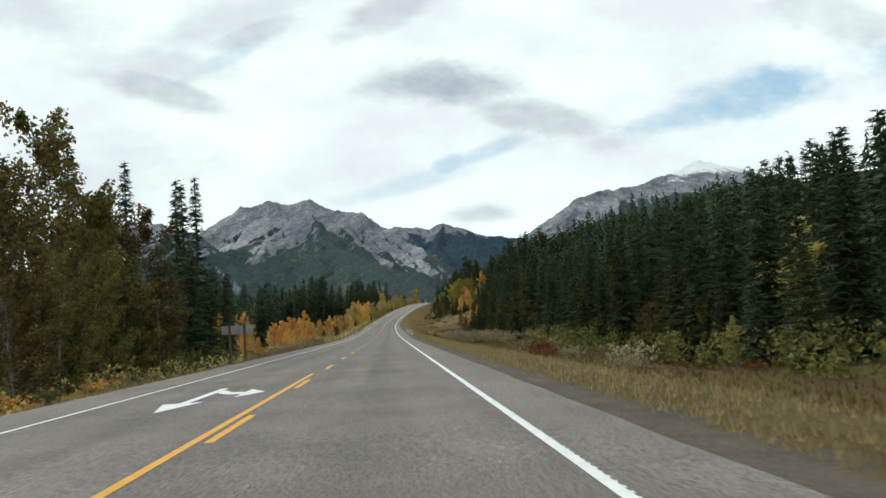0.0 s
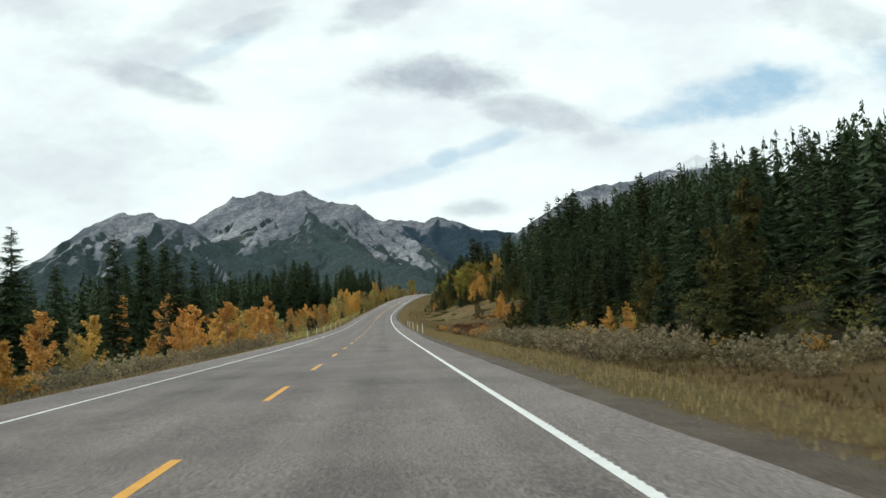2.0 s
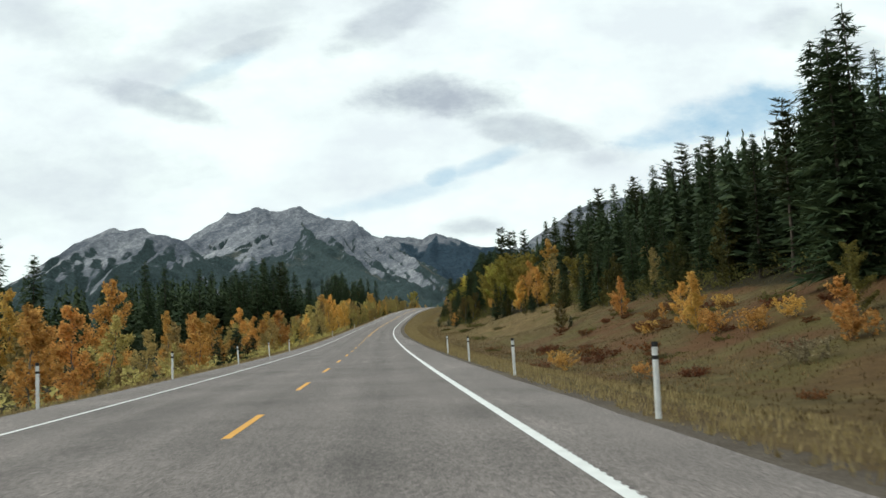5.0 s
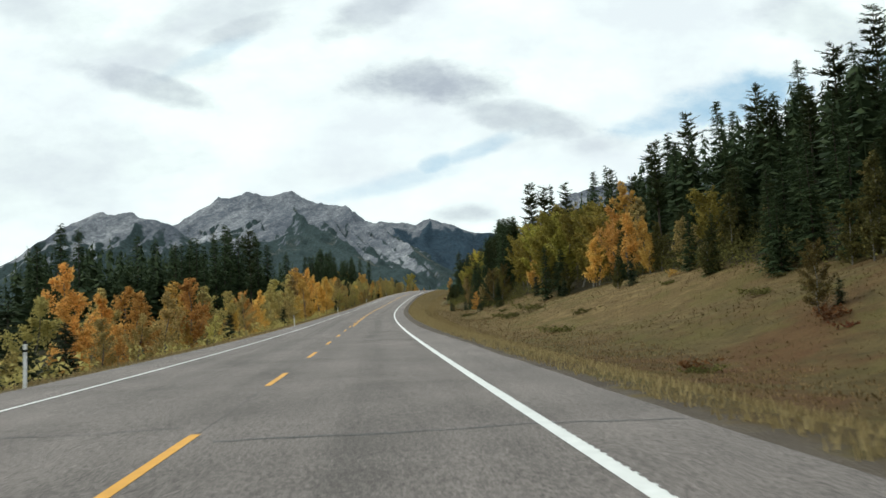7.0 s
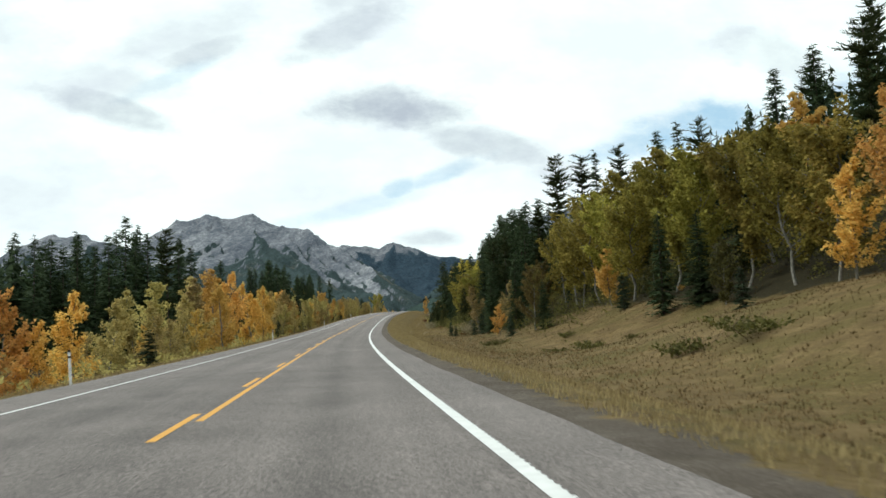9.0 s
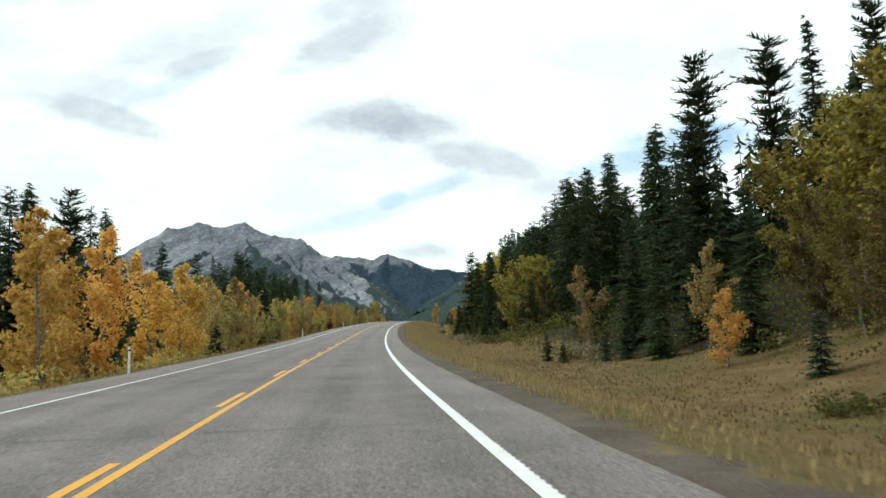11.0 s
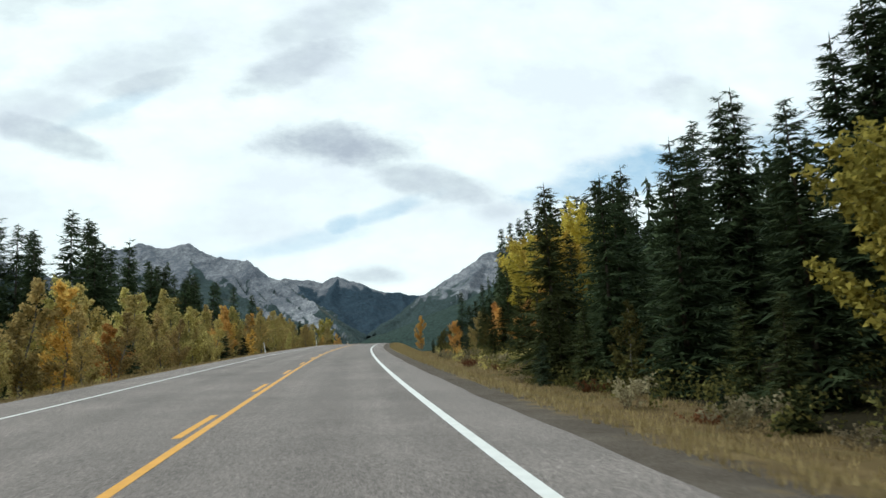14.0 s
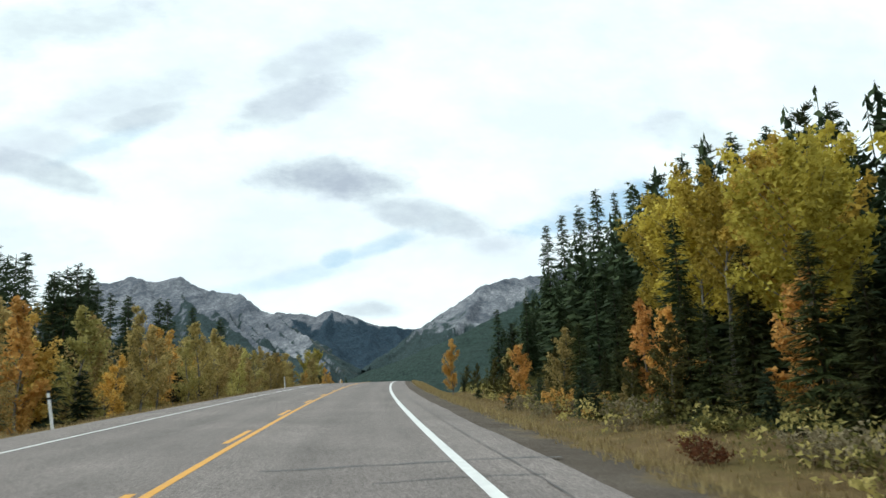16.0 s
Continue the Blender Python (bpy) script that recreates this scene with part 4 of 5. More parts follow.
def stand(kinds, full, places):
    """Plants whose tops reach the given height over the road."""
    for y, d, top in places:
        base = float(land(d, y) - cz(y))
        if kinds is amber and top - base > 2.3:
            kinds, full = orange, ORANGE_H
        if kinds is orange and top - base > 6.8:
            put(pick(tall_orange), y, d, (top - base + 0.12) / 8.0, lean=R(-0.015, 0.015))
            continue
        s = max((top - base + 0.12) / full, 0.3)
        if kinds is spruces and (d > 32 or d < -34):
            kinds = distant
        near = FINE[id(kinds)] if id(kinds) in FINE and (abs(d) < 22.6 or (kinds is lime and d < 28.5)) else kinds
        put(pick(near), y, d, s, lean=R(-0.015, 0.015), wide=s * 1.05 if s < 1 else 0.25 + 0.80 * min(s, 1.8))


TALL = {"spruce_tree": 12.0, "pine_tree": 12.0, "young_spruce": 4.0, "aspen_tree": 9.0, "willow_shrub": 1.5, "birch_shrub": 1.8, "juniper_shrub": 0.8}


def lid(y, d):
    """How high over the road the wood on the hillside reaches."""
    k = smooth(y, 140, 185)
    late = 6.0 * smooth(y, 440, 490) + 6.0 * smooth(y, 490, 550)
    return (0.0 + (0.40 + 0.10 * smooth(y, 105, 160)) * d) * (1 - k) + (4.0 + 0.47 * d) * k + late


def scatter(n, y0, y1, d0, d1, kinds, hs, sep=1.2, lean=0.02):
    done = []
    for _ in range(n * 12):
        if len(done) == n:
            break
        y, d = R(y0, y1), R(d0, d1)
        if 44 < y < 66 and -13 < d < 0:      # keeps the sign clear
            continue
        if any(abs(y - a) + abs(d - b) < sep for a, b in done):
            continue
        done.append((y, d))
        k = pick(kinds)
        s = R(*hs)
        if d > 12:
            s = min(s, max(0.25, (lid(y, d) - float(land(d, y) - cz(y))) / TALL[k.name.split('.')[0]]))
        put(k, y, d, s, lean=R(-lean, lean))


# left of the road: along, across, height of the top over the road
stand(dull, DULL_H, [(29.6, -11, 5.1), (33.7, -11.5, 5.4), (35.6, -14, 8.9), (40.3, -12, 5.2), (42.8, -16, 13.8), (43.2, -15, 9.7), (45.5, -12, 5.3), (49.9, -16, 11.1), (52.8, -12.5, 5.3), (57.8, -17.5, 11.9), (58, -15, 10.8)])
stand(slim, SLIM_H, [(54.3, -19, 15.4), (60.8, -17, 14.9), (71.2, -14.2, 15.6), (75.9, -17.4, 16.3), (78.5, -17, 16.4), (539.3, -48, 18.8)])
stand(spruce, SPRUCE_H, [(48, -20, 12), (67.6, -14, 9.4), (78.1, -15, 7.9), (109.1, -24, 9.1), (131, -24, 11.2), (145.4, -35, 9.3), (187.2, -40, 12), (190.1, -38, 17.1), (193.5, -39, 17.2), (195, -36, 15.8), (199.7, -37, 16.7), (201.8, -45, 13.4), (201.8, -40, 14.4), (229.3, -45, 14.6), (246.8, -48, 13.8), (293.3, -52, 13.4), (294.2, -46, 11.6), (318.4, -50, 16.1), (334.8, -60, 18.4), (338.7, -40, 14.1), (346, -50, 16.3), (348, -40, 13.5), (348.1, -42, 14.4), (351.2, -48, 15.9)])
stand(spruce, SPRUCE_H, [(353.3, -40, 16), (357.1, -46, 14.9), (360.7, -38, 15.9), (366, -42, 14.9), (367.1, -38, 19.6), (368.6, -46, 17.1), (373.4, -38, 17.6), (373.9, -36, 17.4), (383.1, -45, 19.1), (386, -42, 20.1), (386.8, -32, 15.7), (388.7, -35, 17.5), (401.3, -42, 18.8), (408, -40, 19.5), (409, -32, 14.2), (426.1, -25, 11.1), (448, -27, 14.7), (449.1, -33, 13.7), (451.3, -30, 16.3), (455.2, -36, 14.4), (463.5, -32, 16.8), (493.3, -40, 16.9), (493.8, -42, 15.5), (498.6, -42, 14.7)])
stand(spruce, SPRUCE_H, [(501.7, -37, 15.4), (506, -41, 15.8), (517.3, -40, 12.1), (521.4, -42, 16.2), (526.1, -45, 16.7), (534.2, -40, 14.8), (540.8, -40, 15.1), (541.7, -45, 17.2), (543.3, -18, 6.2), (544.5, -48, 20.2), (545.8, -42, 15.1), (560.3, -42, 17.2), (573.5, -45, 18.7), (584.7, -44, 18.4), (610.6, -46, 19.3)])
stand(orange, ORANGE_H, [(87, -13, 2.5), (99.6, -15, 2.6), (146.2, -28, 5.9), (156.2, -26, 6.1), (218.7, -34, 3.5), (220.7, -22, 4.7), (226.7, -42, 8.2), (228.7, -40, 6.5)])
stand(olive, OLIVE_H, [(91.1, -13, 1.7), (229.1, -24, 3)])
stand(olive, OLIVE_H, [(521.2, -22, 4.5), (528.7, -20, 6.3), (531.2, -22, 6.1), (543.1, -25, 7.4)])
stand(olive, OLIVE_H, [(544.1, -20, 7), (573.2, -26, 8.2), (585.6, -20, 8.6)])
stand(amber, AMBER_H, [(77.8, -10, 1.3), (101.1, -12, 1.2), (134.2, -18, 1.9)])
stand(young, YOUNG_H, [(209.7, -14, 1.3), (219.2, -16, 2.3), (545.6, -18, 5.3)])
stand(gold, GOLD_H, [(508, -25, 7.8), (521.9, -28, 8.4), (522.1, -29, 8.8), (560.5, -36, 8.1)])
stand(lime, LIME_H, [(495.2, -30, 8.7), (619.8, -26, 11.7)])
stand(pine, PINE_H, [(385.5, -36, 19.2)])
# the aspen hedge along the embankment, and spruces standing behind and among it
stand(orange, ORANGE_H, [(112, -13, 2.1), (116, -13, 3.5), (119, -15, 3.2), (124, -13, 2.4), (133, -14, 4.0), (138, -15, 3.6), (144, -15, 4.3), (148, -13, 3.0), (153, -14, 3.5), (160, -15, 3.9), (166, -14, 3.2), (173, -15, 3.8), (187, -17, 6.2), (196, -13, 3.2), (200.5, -13, 3.7), (203, -14.5, 3.8), (221, -14, 4.7), (224, -13, 2.9), (230, -13, 3.1), (233, -14.5, 3.6)])
stand(olive, OLIVE_H, [(128, -16, 2.8), (157, -16, 3.4), (179, -15, 3.4), (191, -14, 2.8), (207, -15, 3.2), (210, -13, 2.4), (213, -16, 3.6), (217, -14, 2.9), (227, -15, 3.6), (236, -13, 3.3)])
stand(young, YOUNG_H, [(176, -12, 1.2), (193, -11, 1.0), (201.5, -11, 1.7), (207.5, -12, 2.1), (214.5, -11.5, 1.3)])
stand(spruce, SPRUCE_H, [(133.8, -18.5, 9.3), (140.6, -18.5, 9.0)])
stand(orange, ORANGE_H, [(240.5, -12, 4.5), (244, -14, 4.4), (266, -12, 3.6), (323, -14, 8.4), (328, -15, 7.6), (332, -14, 8.2), (369, -12.5, 5.2), (372, -12, 4.6), (374.5, -13.5, 6.2), (379.5, -15, 6.8), (384, -12, 3.2), (400, -10, 2.4), (441.5, -11, 4.6), (468.6, -13, 5.0), (465, -11.5, 3.4)])
stand(gold, GOLD_H, [(273, -12, 3.9), (318, -12, 6.4), (336, -12.5, 7.0), (339, -11, 6.2), (341.5, -11.5, 6.8), (345, -11, 5.2), (366, -13, 5.6), (370, -15, 6.6), (376, -14, 6.4), (396, -11, 4.4), (450, -10, 2.6), (443.5, -12, 4.4), (472, -11, 3.4), (512, -12, 3.8)])
stand(olive, OLIVE_H, [(246, -12, 3.8), (252, -12, 3.6), (256, -14, 4.2), (259.5, -11, 3.3), (279, -12, 3.6), (285, -13, 4.4), (291.5, -12, 3.8), (295, -11, 3.1), (299, -14, 6.0), (303, -13, 4.6), (307, -13, 6.3), (312, -14, 6.8), (351, -11, 6.2), (354, -12, 6.6), (358, -11, 6.3), (362, -12, 5.8), (386, -12, 4.8), (388, -13, 5.9), (392, -14, 5.6), (394, -12, 4.6), (398, -12, 4.6), (402, -13, 4.5), (406, -14, 5.0), (410, -14, 5.3), (413, -13, 4.7), (416, -14, 5.2), (419, -14, 5.1)])
stand(olive, OLIVE_H, [(452.4, -13, 5.2), (458, -13, 4.9), (444.3, -13, 4.6), (423.5, -13, 4.6), (428, -13, 4.6), (431, -15, 6.0), (434.5, -13, 4.6), (438, -13, 4.7), (447, -14, 5.2), (453, -13, 4.8), (467, -14, 5.0), (474, -13, 4.6), (480, -13, 4.8), (486, -12, 4.4), (492, -13, 4.7), (497, -13, 4.2), (502, -12, 4.2), (507, -14, 4.7)])
stand(young, YOUNG_H, [(248, -10.5, 1.3), (262, -13, 2.6), (283, -10.5, 1.4), (347, -10, 1.6), (380, -11.2, 5.6), (404, -10, 1.2), (437, -10.5, 1.8), (445, -10, 1.5), (462, -10, 1.6), (471, -10.5, 1.2)])
stand(spruce, SPRUCE_H, [(382, -20, 10.2), (425, -26, 11.6), (427.5, -24, 10.3), (435.6, -22, 10.8), (438.5, -20, 11.4), (446, -25, 11.8), (460.5, -24, 10.6), (466, -24, 11.2), (462, -27, 11.3), (473.5, -27, 11.7), (480, -25, 10.4), (488, -26, 10.9), (500, -30, 13.2), (461.5, -20, 9.1), (479, -24, 10.7), (482.4, -24, 11.4)])
# right of the road: along, across, height of the top over the road
stand(young, YOUNG_H, [(27.7, 15, 2.1), (74.5, 17.5, 4.7), (92.7, 16, 2.2), (102.8, 20, 2.8), (211.5, 22, 0.8), (488.9, 17, 3.2)])
stand(spruce, SPRUCE_H, [(34.2, 15.5, 5.1), (52.5, 19, 5.6), (64.5, 19, 5.4), (97.1, 55, 20.8), (121.8, 60, 22.7), (132.4, 58, 22.9), (137.8, 26, 9.2), (144.9, 25, 9.1), (146.1, 55, 22.8), (157.4, 34, 14.1), (161.2, 27, 17.1), (162.1, 28, 12.4), (167, 27, 17.2), (167.2, 26, 15.2), (180.4, 34, 20.9), (180.7, 33, 20.2), (187, 47, 23.7), (188.7, 62, 29.7), (190, 44, 22.7), (224.6, 60, 30.1), (234.7, 37, 11.6), (242.6, 50, 25.7), (251.1, 49, 25), (263.5, 50, 27)])
stand(spruce, SPRUCE_H, [(267.1, 49, 24.1), (280.7, 48, 26.4), (281.4, 23.5, 8), (298.8, 47, 25.8), (304.3, 46, 25.2), (326.1, 44, 25), (328, 42, 24.2), (335.2, 27, 16.6), (340.6, 26, 17), (356.5, 27, 17.9), (363.3, 29, 17.2), (364, 26, 15.4), (364.7, 25, 14.1), (367, 24, 13.3), (368.2, 27, 17.6), (368.4, 30, 19.3), (371.4, 28, 19), (372.3, 29, 16.6), (375.5, 25, 14.6), (378.2, 30, 19.6), (378.3, 28, 18.5), (379.8, 28, 19.3)])
stand(spruce, SPRUCE_H, [(382.5, 28, 19.5), (385, 27, 15.7), (386, 27, 17.9), (386.3, 26, 16.3), (387.8, 25, 14.7), (400.4, 27, 16.1), (401.3, 26, 15.6), (404.9, 26, 15), (415.1, 24, 14.2), (458, 38, 20.2), (468.2, 38, 21.6), (473.2, 37, 22.4), (484.4, 36, 23.6), (499.9, 35, 24.1)])
stand(spruce, SPRUCE_H, [(515.6, 34, 26.9), (525, 33, 26.7), (535.6, 32, 27.4), (545.4, 31, 27.7)])
stand(olive, OLIVE_H, [(30.2, 15, 0.3), (35.1, 20, 5.4), (474.6, 19, 4.7), (492, 17, 3.3)])
stand(dull, DULL_H, [(34.6, 13.5, 0.8), (211.4, 21, 3.5)])
stand(gold, GOLD_H, [(105.5, 18.9, 1.6)])
stand(orange, ORANGE_H, [(98.1, 15.5, 1.6), (188.8, 24, 1.8), (200.5, 24.3, 5.3)])
stand(amber, AMBER_H, [(90.8, 13.5, 0.3), (97.9, 14.5, 0.4), (501.7, 10.7, 5)])
stand(pine, PINE_H, [(233.8, 48, 25.2), (249.2, 50, 27.5), (256.6, 50, 26.5), (271.8, 49, 26.3), (289.3, 47, 26.9), (314.4, 42, 22.6), (325.5, 36, 21.7), (334.7, 33, 22.6), (344.8, 32, 24.3), (375.3, 28, 17.9), (461.5, 38, 20.9), (479.8, 37, 22.9), (493.1, 36, 23.4)])
stand(slim, SLIM_H, [(330, 34, 21.9), (509.6, 35, 25.1)])
# bushes on the verge before the bank
stand(orange, ORANGE_H, [(89.5, 14.5, 1.8), (92.5, 15, 1.5), (173, 20, 4.0), (176.5, 20.5, 3.6), (170, 19, 2.8), (145.6, 18, 2.4), (149, 17.5, 2.0), (155, 18.5, 2.6)])
stand(young, YOUNG_H, [(84.5, 14, 2.4), (110.8, 14, 2.5), (122.9, 16.5, 2.4), (131, 15.5, 1.6)])
stand(dull, DULL_H, [(140, 20, 3.4), (160, 22, 4.2)])
# the aspen stand over the grassy bank, with conifers at its end
stand(lime, LIME_H, [(320, 26.5, 10.6), (314.5, 26.5, 12.0), (310.5, 26, 13.0), (305, 26.3, 12.7), (300, 26, 12.4), (294, 26.2, 12.3), (288, 27, 12.7), (282, 26.8, 12.4), (276.5, 27, 11.6), (271, 27, 11.0), (266, 26.5, 10.7), (290, 30, 14.2), (302, 30, 14.4), (279, 30.5, 13.6)])
stand(orange, ORANGE_H, [(261, 27, 11.2), (258, 27.5, 9.8), (263, 25.5, 8.0), (297, 24.8, 7.0), (252.5, 28, 7.0), (310, 17, 2.6), (435, 20, 4.7), (446, 19, 4.2), (451, 18.5, 5.0), (480, 16, 3.2), (428, 20.5, 6.2)])
stand(gold, GOLD_H, [(280, 34, 16.6), (261, 30, 9.9)])
stand(bright, LIME_H, [(427, 24, 12.6), (423, 21.5, 9.6)])
stand(olive, OLIVE_H, [(269, 32, 13.0), (246, 29, 8.2), (316, 19, 5.2), (331, 17.5, 5.2)])
stand(dull, DULL_H, [(301.6, 19, 5.8), (307, 21, 6.4), (311, 22, 6.8), (275, 25, 5.6), (287, 25, 5.4), (250, 24, 4.4)])
stand(spruce, SPRUCE_H, [(318.7, 17.5, 6.2), (312, 19, 7.1), (300, 19.5, 4.4), (327, 19, 7.7), (322, 21, 8.0), (337, 19, 8.4), (278.5, 25, 7.6), (256, 26, 6.4)])
stand(young, YOUNG_H, [(303.5, 17, 1.4), (249, 25, 4.6), (270, 23.5, 3.4), (291, 24, 4.2)])
# beyond the bank: three dark spruces beside a spreading aspen, then the bright aspens
stand(mossy, 9.0, [(414.5, 17.7, 12.5), (405, 15.5, 3.4)])
stand(spruce, SPRUCE_H, [(400.5, 17.6, 10.4), (392, 18.5, 10.6), (382.5, 19.3, 9.7), (405, 20, 11.2), (396, 21, 11.6), (419, 20.5, 9.2), (423, 20, 7.0)])
stand(lime, LIME_H, [(378, 20.4, 8.5), (371.5, 20, 8.0), (365, 19.8, 7.2), (358.5, 19.4, 5.9), (374, 22.5, 9.0)])
stand(bright, LIME_H, [(452.5, 24, 12.3), (458.5, 24.6, 12.7), (447.5, 23.5, 12.0), (441, 22.6, 11.3), (436.5, 21.6, 10.1), (462, 27, 13.4), (444, 26, 13.0)])
stand(mossy, 9.0, [(432, 18.5, 5.6), (439, 19.5, 6.2), (444, 18.5, 4.4), (449, 20.5, 6.4), (456, 20, 5.8), (462, 21.5, 6.6), (468, 19, 4.4), (476, 20, 5.2)])
scatter(22, 424, 482, 14.5, 21, green + sage + amber + young, (0.5, 1.0), 1.6)

# undergrowth and trees between, left
scatter(10, 24, 62, -18, -11.0, dull, (0.45, 0.8), 2.0)
scatter(12, 20, 64, -12, -8.6, olive + amber, (0.35, 0.6), 1.2)
scatter(14, 20, 80, -12, -7.4, sage, (0.4, 0.9), 1.4)
scatter(30, 84, 145, -12.5, -7.4, sage, (0.5, 1.0), 1.2)
scatter(8, 64, 130, -20, -11.5, amber, (0.5, 1.0), 2.0)
scatter(12, 90, 200, -60, -36, spruces, (0.5, 0.9), 4)
scatter(12, 140, 240, -34, -12, orange + olive, (0.5, 0.8), 3.0)
scatter(10, 180, 330, -14, -10, young + amber, (0.4, 0.7), 3.0)
scatter(14, 335, 560, -22, -11, young, (0.5, 1.3), 4.0)
scatter(14, 560, 680, -30, -9, olive + gold, (0.6, 0.9), 3)
scatter(22, 238, 345, -16, -9.2, near_olive + near_olive + near_gold + orange, (0.45, 0.72), 2.0)
scatter(18, 150, 240, -16, -9.4, near_olive + orange + orange, (0.35, 0.6), 2.0)
scatter(62, 345, 510, -15, -9.0, near_olive, (0.45, 0.92), 1.9)
scatter(24, 500, 570, -20, -10.0, olive + olive + gold, (0.5, 0.95), 2.2)
# right
scatter(10, 205, 262, 31.0, 38, lime + olive, (0.45, 0.7), 2.4)
scatter(26, 190, 262, 27.5, 36, distant + mossy + dull, (0.4, 0.75), 1.8)
scatter(24, 325, 410, 23, 33, distant + slim + pines, (0.9, 1.15), 2.2)
scatter(26, 20, 140, 16.8, 21, spruces + slim, (0.7, 1.0), 2.0)
scatter(44, 20, 140, 20.5, 27, distant, (0.8, 1.1), 1.8)
scatter(22, 24, 70, 14.5, 18, mossy + young + young + spruces + near_dull[:1], (0.3, 0.6), 2.0)
scatter(12, 40, 135, 14.5, 18, mossy, (0.5, 0.85), 4.0)
scatter(10, 330, 480, 14.5, 19, mossy, (0.45, 0.8), 4.0)
scatter(8, 195, 320, 27, 32, mossy, (0.4, 0.7), 5.0)
scatter(18, 182, 250, 32, 43, distant + mossy, (0.6, 0.95), 2.2)
scatter(16, 24, 130, 13.5, 17, young + dull[:1] + amber, (0.3, 0.75), 2.0)
scatter(36, 68, 114, 9.4, 14.5, sage, (0.5, 0.95), 1.3)
scatter(12, 24, 62, 9.5, 14, sage + rust, (0.4, 0.7), 1.4)
scatter(22, 125, 172, 9.5, 18, rust + rust + sage + green + amber, (0.35, 0.7), 1.6)
scatter(26, 130, 200, 31, 46, distant + slim + pines, (0.85, 1.1), 2.4)
scatter(10, 128, 158, 21, 31, spruces, (0.8, 1.1), 2.4)
scatter(30, 150, 212, 12, 26, rust, (0.4, 0.9), 1.5)
scatter(14, 165, 250, 12, 27, green, (0.35, 0.8), 2.2)
scatter(9, 150, 185, 15, 25, amber, (0.5, 0.9), 2.5)
scatter(8, 235, 300, 13, 20, green, (0.5, 1.0), 3.0)
scatter(30, 200, 330, 38, 58, pines + distant, (0.9, 1.2), 2.6)
scatter(30, 190, 330, 26.5, 31, dull[:1] + green + young + amber, (0.25, 0.6), 1.8)
scatter(26, 325, 480, 12.5, 16, sage + rust + green, (0.4, 0.9), 1.8)
scatter(34, 320, 480, 13.5, 21, young + young + green + dull[:1], (0.25, 0.7), 1.8)
scatter(34, 410, 560, 19, 42, spruces + distant + pines, (0.7, 1.2), 2.4)
scatter(34, 415, 560, 12.5, 24, amber + young + olive + green + dull, (0.3, 0.65), 2.0)


join("spruce_wood", "dark green spruces standing close together up the slopes", distant)
join("aspen_wood", "golden and olive aspens among the distant conifers", gold + olive + lime + dull)


# ---- far woods ----
def far_wood(name, label, spots, material, seed):
    """Many small conifers in one piece: a few tiers of ragged boughs each."""
    g = np.random.default_rng(seed)
    s = Shape()
    V, F = [], []
    k = 0
    for x, y, z, h in spots:
        tiers = 12
        r = h * g.uniform(0.14, 0.21)
        for j in range(tiers * 6):
            f = 0.04 + 0.95 * g.random() ** 1.15
            l = (r * max(1 - f, 0.02) ** 0.7 + 0.08) * g.uniform(0.6, 1.3)
            a = g.uniform(0, 6.28)
            ca, sa = np.cos(a), np.sin(a)
            w = l * g.uniform(0.25, 0.5)
            zz = z + h * f
            dip = g.uniform(0.0, 0.03) * h
            V += [(x, y, zz + 0.03 * h), (x + ca * l * 0.55 - sa * w, y + sa * l * 0.55 + ca * w, zz - 0.008 * h), (x + ca * l, y + sa * l, zz - dip), (x + ca * l * 0.6 + sa * w, y + sa * l * 0.6 - ca * w, zz + 0.006 * h)]
            F.append((k, k + 1, k + 2, k + 3))
            k += 4
        w = 0.012 * h
        for a in (0.0, 1.57):
            ca, sa = np.cos(a) * w, np.sin(a) * w
            V += [(x - ca, y - sa, z), (x + ca, y + sa, z), (x + ca * 0.1, y + sa * 0.1, z + h * 0.98), (x - ca * 0.1, y - sa * 0.1, z + h * 0.98)]
            F.append((k, k + 1, k + 2, k + 3))
            k += 4
    s.add(V, F)
    ob = new(name, s.mesh(name, material))
    return tagged(ob, label, "woods", kind="stuff")


g = np.random.default_rng(77)


def spots(n, y0, y1, d0, d1, h0, h1):
    y, d = g.uniform(y0, y1, n), g.uniform(d0, d1, n)
    h = g.uniform(h0, h1, n)
    if d0 > 0:
        h = np.maximum(np.minimum(h, lid(y, d) - (land(d, y) - cz(y)) - g.uniform(0, 2, n)), 5.0)
    return list(zip(cx(y) + d, y, land(d, y) - 0.2, h))


far_wood("hillside_wood", "dense dark conifer wood on the hillside",
         spots(250, 15, 140, 25, 50, 8.5, 12.5) + spots(90, 60, 190, 50, 70, 9, 13) + spots(150, 130, 200, 32, 55, 9, 13) + spots(280, 190, 340, 37, 70, 10, 14) + spots(150, 325, 480, 27, 45, 8, 13)
         + spots(90, 470, 600, 30, 38, 16, 21) + spots(240, 440, 620, 27, 60, 12, 19) + spots(120, 620, 800, 20, 80, 9, 14), SPRUCE, 1)
far_wood("valley_wood", "dense dark conifer wood on the valley floor",
         spots(80, 60, 190, -110, -42, 8, 12) + spots(26, 182, 208, -50, -41, 11, 15) + spots(170, 180, 320, -78, -42, 10, 14.5) + spots(200, 315, 425, -66, -43, 12, 17.5) + spots(140, 425, 560, -80, -42, 10, 16) + spots(150, 560, 900, -140, -26, 8, 13)
         + spots(200, 0, 900, -320, -70, 9, 14) + spots(40, -70, 15, -60, -14, 8, 12) + spots(40, -70, 12, 18, 60, 8, 12), SPRUCE, 2)


